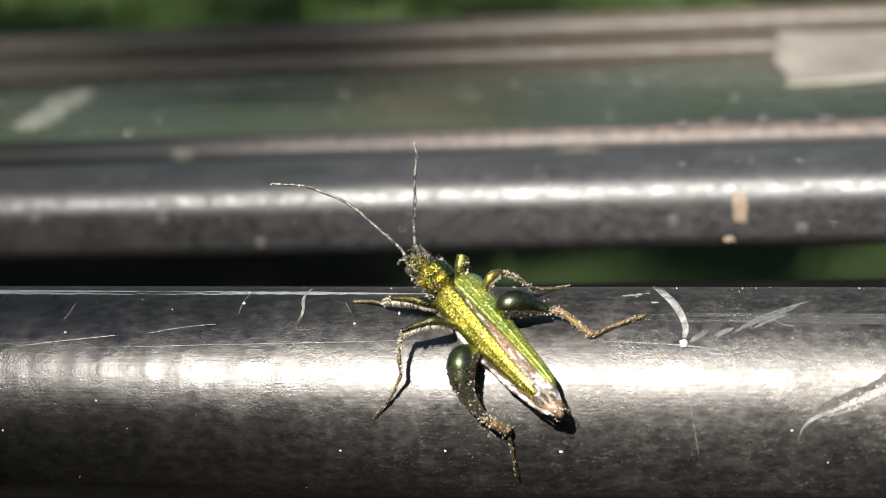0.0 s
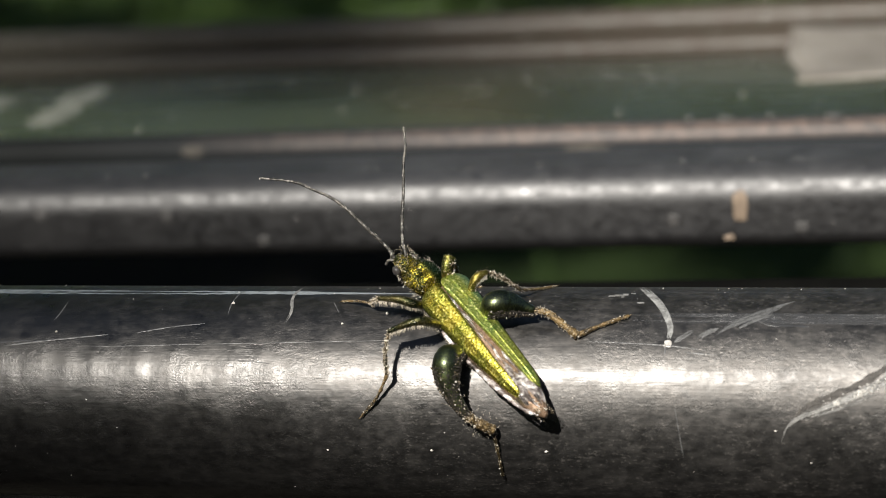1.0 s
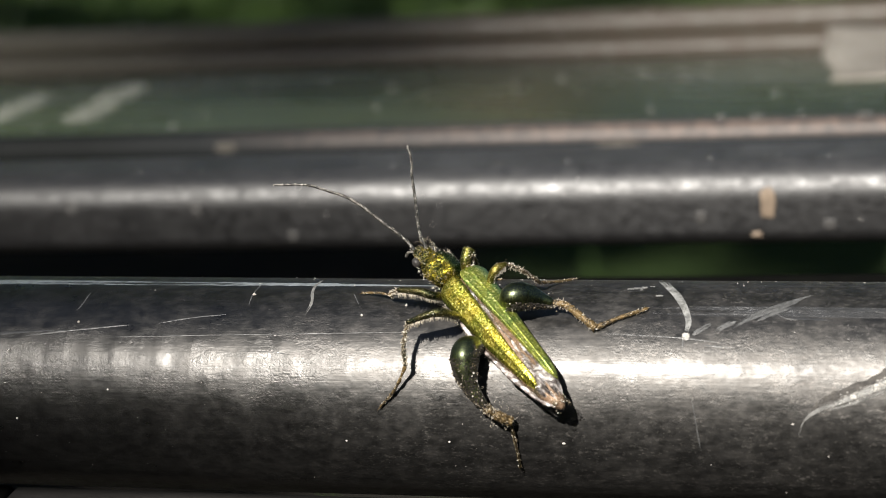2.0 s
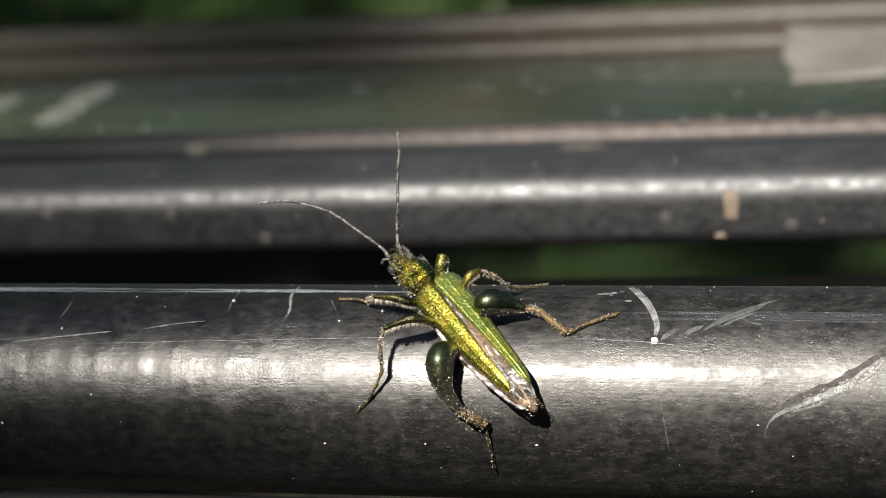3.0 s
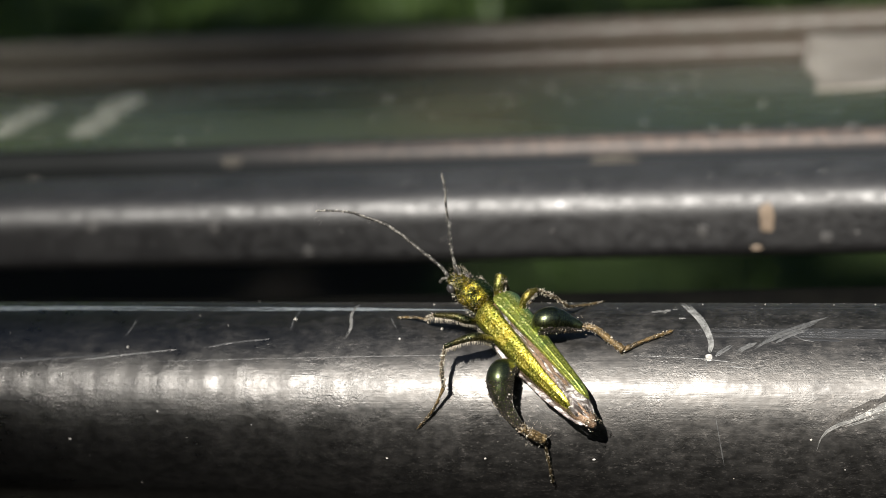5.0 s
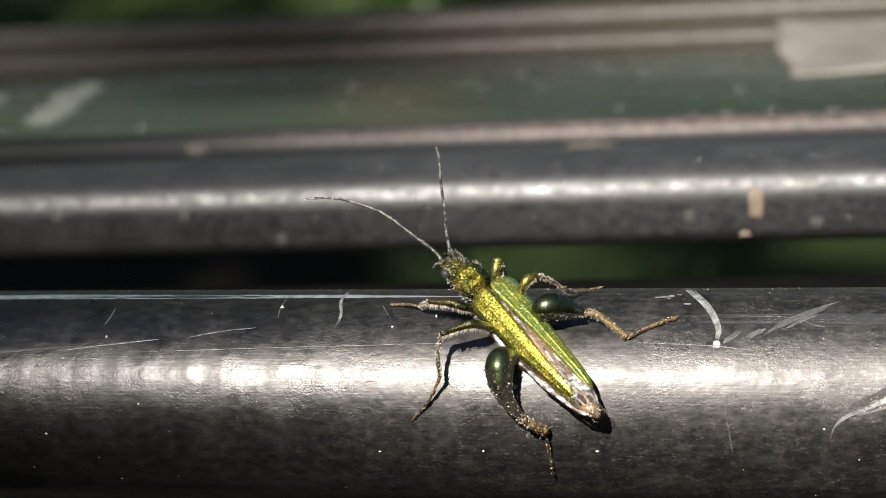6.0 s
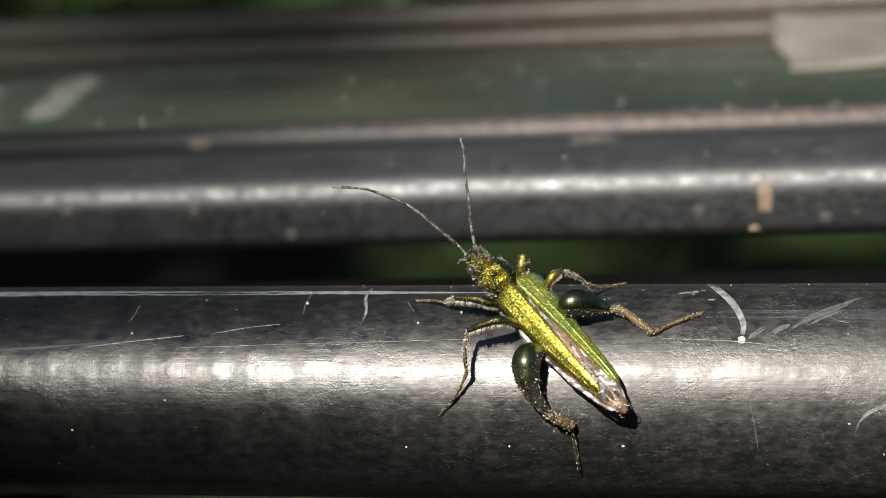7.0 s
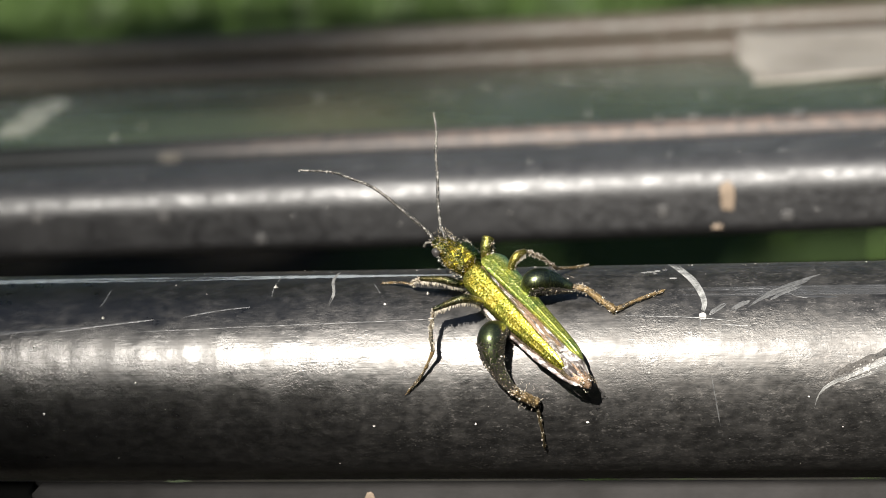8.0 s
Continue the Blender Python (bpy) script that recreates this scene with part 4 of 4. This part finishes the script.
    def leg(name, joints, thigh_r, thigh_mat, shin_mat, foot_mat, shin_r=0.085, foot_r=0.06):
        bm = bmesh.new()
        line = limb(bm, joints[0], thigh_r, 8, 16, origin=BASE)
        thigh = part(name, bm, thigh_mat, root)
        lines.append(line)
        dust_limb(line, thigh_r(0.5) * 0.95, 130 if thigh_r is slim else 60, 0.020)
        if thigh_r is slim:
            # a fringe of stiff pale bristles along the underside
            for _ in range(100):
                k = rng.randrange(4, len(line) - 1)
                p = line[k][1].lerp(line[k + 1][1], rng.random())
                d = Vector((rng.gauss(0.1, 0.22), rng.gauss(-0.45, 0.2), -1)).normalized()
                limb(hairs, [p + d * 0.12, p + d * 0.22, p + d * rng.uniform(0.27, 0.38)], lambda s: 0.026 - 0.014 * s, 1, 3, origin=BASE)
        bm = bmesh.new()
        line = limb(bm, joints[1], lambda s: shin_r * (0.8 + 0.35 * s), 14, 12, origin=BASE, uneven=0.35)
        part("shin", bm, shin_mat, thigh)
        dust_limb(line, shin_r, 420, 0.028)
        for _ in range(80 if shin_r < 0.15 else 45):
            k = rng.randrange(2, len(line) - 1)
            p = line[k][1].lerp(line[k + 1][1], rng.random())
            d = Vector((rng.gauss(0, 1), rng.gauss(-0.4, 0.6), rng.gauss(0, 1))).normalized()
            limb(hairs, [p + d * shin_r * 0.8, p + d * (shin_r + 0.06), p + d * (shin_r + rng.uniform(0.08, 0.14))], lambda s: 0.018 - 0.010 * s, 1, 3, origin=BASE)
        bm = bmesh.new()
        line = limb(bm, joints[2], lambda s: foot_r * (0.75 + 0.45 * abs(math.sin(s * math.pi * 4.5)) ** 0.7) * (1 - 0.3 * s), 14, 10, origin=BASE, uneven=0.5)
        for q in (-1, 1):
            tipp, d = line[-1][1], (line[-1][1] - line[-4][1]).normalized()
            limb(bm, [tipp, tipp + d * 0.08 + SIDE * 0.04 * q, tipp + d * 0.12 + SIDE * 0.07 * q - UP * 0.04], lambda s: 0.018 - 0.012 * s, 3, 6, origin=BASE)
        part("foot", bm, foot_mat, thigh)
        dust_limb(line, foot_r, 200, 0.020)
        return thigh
    slim = lambda s: 0.13 + 0.08 * math.sin(math.pi * min(1, s * 1.1))
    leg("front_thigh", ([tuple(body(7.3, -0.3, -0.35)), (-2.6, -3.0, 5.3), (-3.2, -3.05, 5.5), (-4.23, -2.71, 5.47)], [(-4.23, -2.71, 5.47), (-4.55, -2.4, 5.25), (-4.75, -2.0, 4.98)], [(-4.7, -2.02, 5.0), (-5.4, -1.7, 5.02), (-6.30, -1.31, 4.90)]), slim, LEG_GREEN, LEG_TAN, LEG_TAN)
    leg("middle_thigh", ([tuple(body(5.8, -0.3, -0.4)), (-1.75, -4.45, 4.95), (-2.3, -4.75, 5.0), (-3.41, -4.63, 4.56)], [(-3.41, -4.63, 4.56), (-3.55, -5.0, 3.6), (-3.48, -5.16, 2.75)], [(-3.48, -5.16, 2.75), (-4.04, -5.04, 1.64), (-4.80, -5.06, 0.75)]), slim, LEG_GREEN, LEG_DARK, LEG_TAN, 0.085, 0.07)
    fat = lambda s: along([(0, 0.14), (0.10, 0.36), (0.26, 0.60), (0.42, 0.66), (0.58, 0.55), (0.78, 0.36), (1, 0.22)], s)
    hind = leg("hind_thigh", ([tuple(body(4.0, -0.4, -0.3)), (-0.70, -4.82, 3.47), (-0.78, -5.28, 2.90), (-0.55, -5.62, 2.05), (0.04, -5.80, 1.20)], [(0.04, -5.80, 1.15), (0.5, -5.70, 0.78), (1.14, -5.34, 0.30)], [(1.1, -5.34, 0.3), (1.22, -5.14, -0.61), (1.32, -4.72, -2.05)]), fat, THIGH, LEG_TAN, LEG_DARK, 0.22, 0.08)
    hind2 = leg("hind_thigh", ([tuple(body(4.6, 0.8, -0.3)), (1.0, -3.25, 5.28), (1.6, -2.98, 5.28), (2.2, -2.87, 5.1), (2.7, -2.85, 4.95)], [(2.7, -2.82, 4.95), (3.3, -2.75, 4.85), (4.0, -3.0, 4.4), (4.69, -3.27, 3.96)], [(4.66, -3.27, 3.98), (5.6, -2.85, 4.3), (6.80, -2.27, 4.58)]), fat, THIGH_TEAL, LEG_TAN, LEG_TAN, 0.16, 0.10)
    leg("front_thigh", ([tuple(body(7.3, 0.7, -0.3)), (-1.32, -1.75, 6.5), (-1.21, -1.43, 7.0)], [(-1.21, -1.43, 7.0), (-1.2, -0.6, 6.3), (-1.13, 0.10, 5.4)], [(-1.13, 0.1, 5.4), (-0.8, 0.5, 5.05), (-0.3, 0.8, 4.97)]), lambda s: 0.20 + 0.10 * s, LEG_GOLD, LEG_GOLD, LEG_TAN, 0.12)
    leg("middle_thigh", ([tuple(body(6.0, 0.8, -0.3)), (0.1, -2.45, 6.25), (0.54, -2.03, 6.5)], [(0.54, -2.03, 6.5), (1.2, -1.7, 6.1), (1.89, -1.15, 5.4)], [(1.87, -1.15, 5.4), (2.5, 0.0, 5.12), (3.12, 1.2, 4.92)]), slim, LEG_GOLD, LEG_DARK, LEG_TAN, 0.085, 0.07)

    # pollen and hairs on head, thorax and the swollen thighs
    grime = bmesh.new()
    for k in range(4200):
        f = rng.random() ** 0.8
        if rng.random() < 0.68:
            lean = 0.12 if f < 0.30 else -1.0
            d = Vector((rng.uniform(lean, 1.0), rng.uniform(-0.9, -0.1), rng.uniform(-0.5, 0.2))).normalized()
            line, g = lines[2], 0.16 + 0.84 * f
        else:
            d = Vector((rng.uniform(-0.2, 0.4), rng.uniform(-1.0, -0.5), rng.uniform(-1.0, -0.15))).normalized()
            line, g = lines[3], 0.22 + 0.78 * f
        c = line[min(int(g * (len(line) - 1)), len(line) - 1)][1] + d * fat(g)
        if k % 6:
            grain(grime, c + d * rng.uniform(-0.01, 0.03) - BASE, 0.020 + 0.040 * rng.random() ** 2, rng)
        else:
            grain(crumbs, c + d * rng.uniform(-0.01, 0.05) - BASE, 0.010 + 0.034 * rng.random() ** 2, rng)
    tagged(part("grime", grime, GRIME, root, "dark crumbs caked on the hind thighs", smooth=False), kind="stuff")
    for _ in range(110):
        d = Vector((rng.gauss(0, 1), rng.gauss(0, 1), rng.gauss(0, 1))).normalized()
        grain(crumbs, Vector((-1.24, -1.5, 6.9)) + d * 0.29 + Vector((0, -0.3, -0.45)) * rng.random() - BASE, rng.uniform(0.02, 0.055), rng)
    for _ in range(90):
        d = Vector((rng.gauss(0, 1), rng.gauss(0, 1), rng.gauss(0, 1))).normalized()
        grain(crumbs, Vector((-0.45, -4.75, 3.50)) + d * rng.uniform(0.25, 0.38) - BASE, rng.uniform(0.016, 0.05), rng)
    for _ in range(70):
        a = rng.uniform(0, 6.28)
        grain(crumbs, body(rng.uniform(-0.8, 0.2), 0.14 + 0.35 * math.cos(a), 0.10 + 0.28 * math.sin(a)) - BASE, rng.uniform(0.02, 0.05), rng)
    for _ in range(120):
        u, a = rng.uniform(7.4, 10.2), rng.uniform(-0.3, 3.4)
        hw = 0.82 if u < 9.2 else 0.5
        grain(crumbs, body(u, 0.15 + hw * 1.0 * math.cos(a), 0.1 + 0.52 * math.sin(a)) - BASE, rng.uniform(0.015, 0.045), rng)
    tagged(part("pollen", crumbs, POLLEN, root, "pale pollen crumbs", smooth=False), kind="stuff")
    for _ in range(900):
        k = rng.random()
        if k < 0.30:
            u, a = rng.uniform(7.5, 10.2), rng.uniform(-0.6, 3.7)
            hw, hh = (0.80, 0.52) if u < 9.2 else (0.48, 0.36)
            p, d = body(u, 0.15 + hw * math.cos(a), 0.1 + hh * math.sin(a)), SIDE * math.cos(a) + UP * math.sin(a) + AHEAD * rng.uniform(-0.2, 0.8)
        elif k < 0.86:
            p, d = body(rng.uniform(3.5, 7.4), rng.uniform(-0.8, -0.7), rng.uniform(-0.5, -0.05)), -SIDE + AHEAD * rng.uniform(-0.5, 0.5) - UP * 0.3
        else:
            c = rng.choice((Vector((-0.76, -5.25, 2.95)), Vector((1.5, -2.95, 5.3)), Vector((-0.55, -5.6, 2.1)), Vector((0.5, -5.7, 0.8)), Vector((0.9, -5.45, 0.5))))
            d = Vector((rng.gauss(0, 1), rng.gauss(0, 1), rng.gauss(0, 1))).normalized()
            p = c + d * 0.55
        d = (d + Vector((rng.gauss(0, 0.3), rng.gauss(0, 0.3), rng.gauss(0, 0.3)))).normalized()
        l = rng.uniform(0.06, 0.15)
        limb(hairs, [p, p + d * l * 0.5, p + d * l + AHEAD * 0.03], lambda s: 0.008 - 0.005 * s, 1, 3, origin=BASE)
    tagged(part("hair", hairs, HAIR, root, "short pale hairs"), kind="stuff")

    # antennae, each on its own root so that it can swing
    feelers = []
    for pts in ([(-3.80, -1.22, 6.9), (-4.18, -1.06, 7.39), (-4.85, -0.95, 7.96), (-5.94, -0.73, 8.87), (-6.72, -0.55, 9.37), (-7.57, -0.54, 9.73), (-8.51, -0.55, 10.07), (-9.97, -0.73, 10.23)],
                [(-3.32, -0.92, 6.9), (-3.6, -0.39, 7.39), (-3.84, 0.5, 8.11), (-4.02, 1.45, 8.96), (-4.24, 2.39, 9.84), (-4.32, 3.09, 10.5), (-4.52, 3.66, 11.15)]):
        bm = bmesh.new()
        at = Vector(pts[0])
        line = limb(bm, pts, lambda s: (0.092 - 0.044 * s) * (0.80 + 0.28 * abs(math.sin(s * math.pi * 11)) ** 0.5), 14, 8, origin=at)
        specks = bmesh.new()
        for _ in range(260):
            s, c = rng.choice(line)
            d = Vector((rng.gauss(0, 1), rng.gauss(0, 1), rng.gauss(0, 1))).normalized()
            grain(specks, c + d * (0.075 - 0.030 * s) - at, rng.choice((0.012, 0.018, 0.026, 0.036)), rng)
        a = part("antenna", bm, ANTENNA, root, "long thin beaded antenna")
        tagged(part("pollen", specks, POLLEN_PALE, a, "pale pollen crumbs", smooth=False), kind="stuff")
        a.location = (at - BASE) * MM
        feelers.append((a, at))
    return feelers


ground()
grass()
hedge()
# unseen trees; the first one's bands of leaves set sun and shade behind the bench
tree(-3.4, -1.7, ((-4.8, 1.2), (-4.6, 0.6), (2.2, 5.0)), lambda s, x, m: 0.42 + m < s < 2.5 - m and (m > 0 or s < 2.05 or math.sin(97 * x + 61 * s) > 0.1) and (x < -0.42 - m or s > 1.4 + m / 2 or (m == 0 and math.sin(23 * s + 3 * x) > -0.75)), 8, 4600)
tree(-1.2, 5.6, ((-4.6, 3.6), (3.2, 7.4), (3.4, 7.6)), lambda s, x, m: s > 3.7 + m, 10, 15000)
tree(1.8, -7.5, ((-4.5, 4.5), (-10.5, -3.6), (1.9, 5.4)), lambda s, x, m: s < -0.45 - m, 9, 20000, -0.0105)
seat, rods = bench()
marks(rods)
scrap()
feelers = beetle()


# ---- movement ----
VIEW_RIGHT, VIEW_UP, VIEW_AHEAD = Vector((0.976, 0.208, -0.059)), Vector((-0.001, 0.274, 0.962)), Vector((-0.216, 0.939, -0.267))
# seconds, and where each antenna's tip lies from its root: to the right and down, in fortieths of a millimetre
SWING_LEFT = [(0, -244, -134), (0.1, -238, -162), (0.2, -247, -114), (0.3, -246, -154), (0.4, -246, -135), (0.5, -242, -148), (0.6, -247, -140), (0.7, -249, -124), (0.8, -242, -149), (0.9, -245, -117), (1, -242, -144), (1.1, -250, -121)]
SWING_LEFT += [(2.3, -254, -120), (2.4, -250, -140), (2.5, -250, -116), (2.6, -243, -141), (2.7, -245, -135), (2.8, -246, -126), (2.9, -243, -141), (3, -249, -103), (3.1, -246, -139), (3.2, -249, -117), (3.3, -243, -142), (3.4, -244, -144), (3.5, -245, -133), (3.6, -244, -134), (3.7, -240, -155), (3.8, -246, -138), (3.9, -242, -143), (4, -245, -135), (4.1, -238, -136), (4.2, -237, -140)]
SWING_LEFT += [(5.3, -256, -126), (5.4, -246, -142), (5.5, -249, -126), (5.6, -243, -144), (5.7, -244, -134), (5.8, -251, -112), (5.9, -246, -135), (6, -251, -118), (6.1, -253, -130), (6.2, -254, -124), (6.3, -257, -140), (6.4, -252, -138), (6.5, -251, -122), (6.6, -242, -151), (6.7, -253, -123), (6.8, -246, -145), (6.9, -253, -124), (7, -250, -133), (7.1, -249, -146), (7.2, -247, -128), (7.3, -244, -157), (7.4, -245, -149), (7.5, -249, -127), (7.6, -248, -148), (7.7, -258, -134), (7.8, -253, -135), (7.9, -243, -152), (8, -247, -134)]
SWING_RIGHT = [(0, -5, -208), (0.1, 0, -232), (0.2, -13, -198), (0.3, 8, -246), (0.4, -15, -201), (0.5, -10, -203), (0.6, 5, -239), (0.7, -21, -194), (0.8, 9, -250), (0.9, -22, -194), (1, -5, -236), (1.1, -16, -195)]
SWING_RIGHT += [(2.3, -39, -192), (2.4, -8, -244), (2.5, -26, -189), (2.6, -1, -231), (2.7, -26, -191), (2.8, 4, -245), (2.9, -19, -200), (3, -8, -231), (3.1, -18, -205), (3.2, -13, -209), (3.3, -14, -214), (3.4, -12, -215), (3.5, -19, -214), (3.6, -20, -215), (3.7, -22, -221), (3.8, -20, -202), (3.9, -14, -222), (4, -17, -217), (4.1, 0, -232), (4.2, -20, -188)]
SWING_RIGHT += [(5.3, -36, -206), (5.4, -11, -217), (5.5, -6, -219), (5.6, -23, -209), (5.7, -11, -230), (5.8, -21, -211), (5.9, -8, -241), (6, -26, -209), (6.1, -17, -215), (6.2, -37, -197), (6.3, -19, -232), (6.4, -32, -211), (6.5, -12, -228), (6.6, -11, -216), (6.7, -20, -223), (6.8, -13, -219), (6.9, -28, -218), (7, -25, -219), (7.1, -34, -202), (7.2, -22, -209), (7.3, -21, -209), (7.4, -28, -202), (7.5, -10, -230), (7.6, -26, -207), (7.7, -33, -198), (7.8, -17, -226), (7.9, -19, -217), (8, -11, -239)]


def motions():
    for (ob, at), rows, reach, rest in ((feelers[0], SWING_LEFT, 281.1, (-245, -134)), (feelers[1], SWING_RIGHT, 254.5, (-19, -214))):
        def way(x, y):
            return (VIEW_RIGHT * x - VIEW_UP * y + VIEW_AHEAD * math.sqrt(max(reach ** 2 - x * x - y * y, 30))).normalized()
        first = way(*rest)
        walk(ob, [(t, Matrix.Translation((at - BASE) * MM) @ first.rotation_difference(way(x, y)).to_matrix().to_4x4()) for t, x, y in rows])


motions()
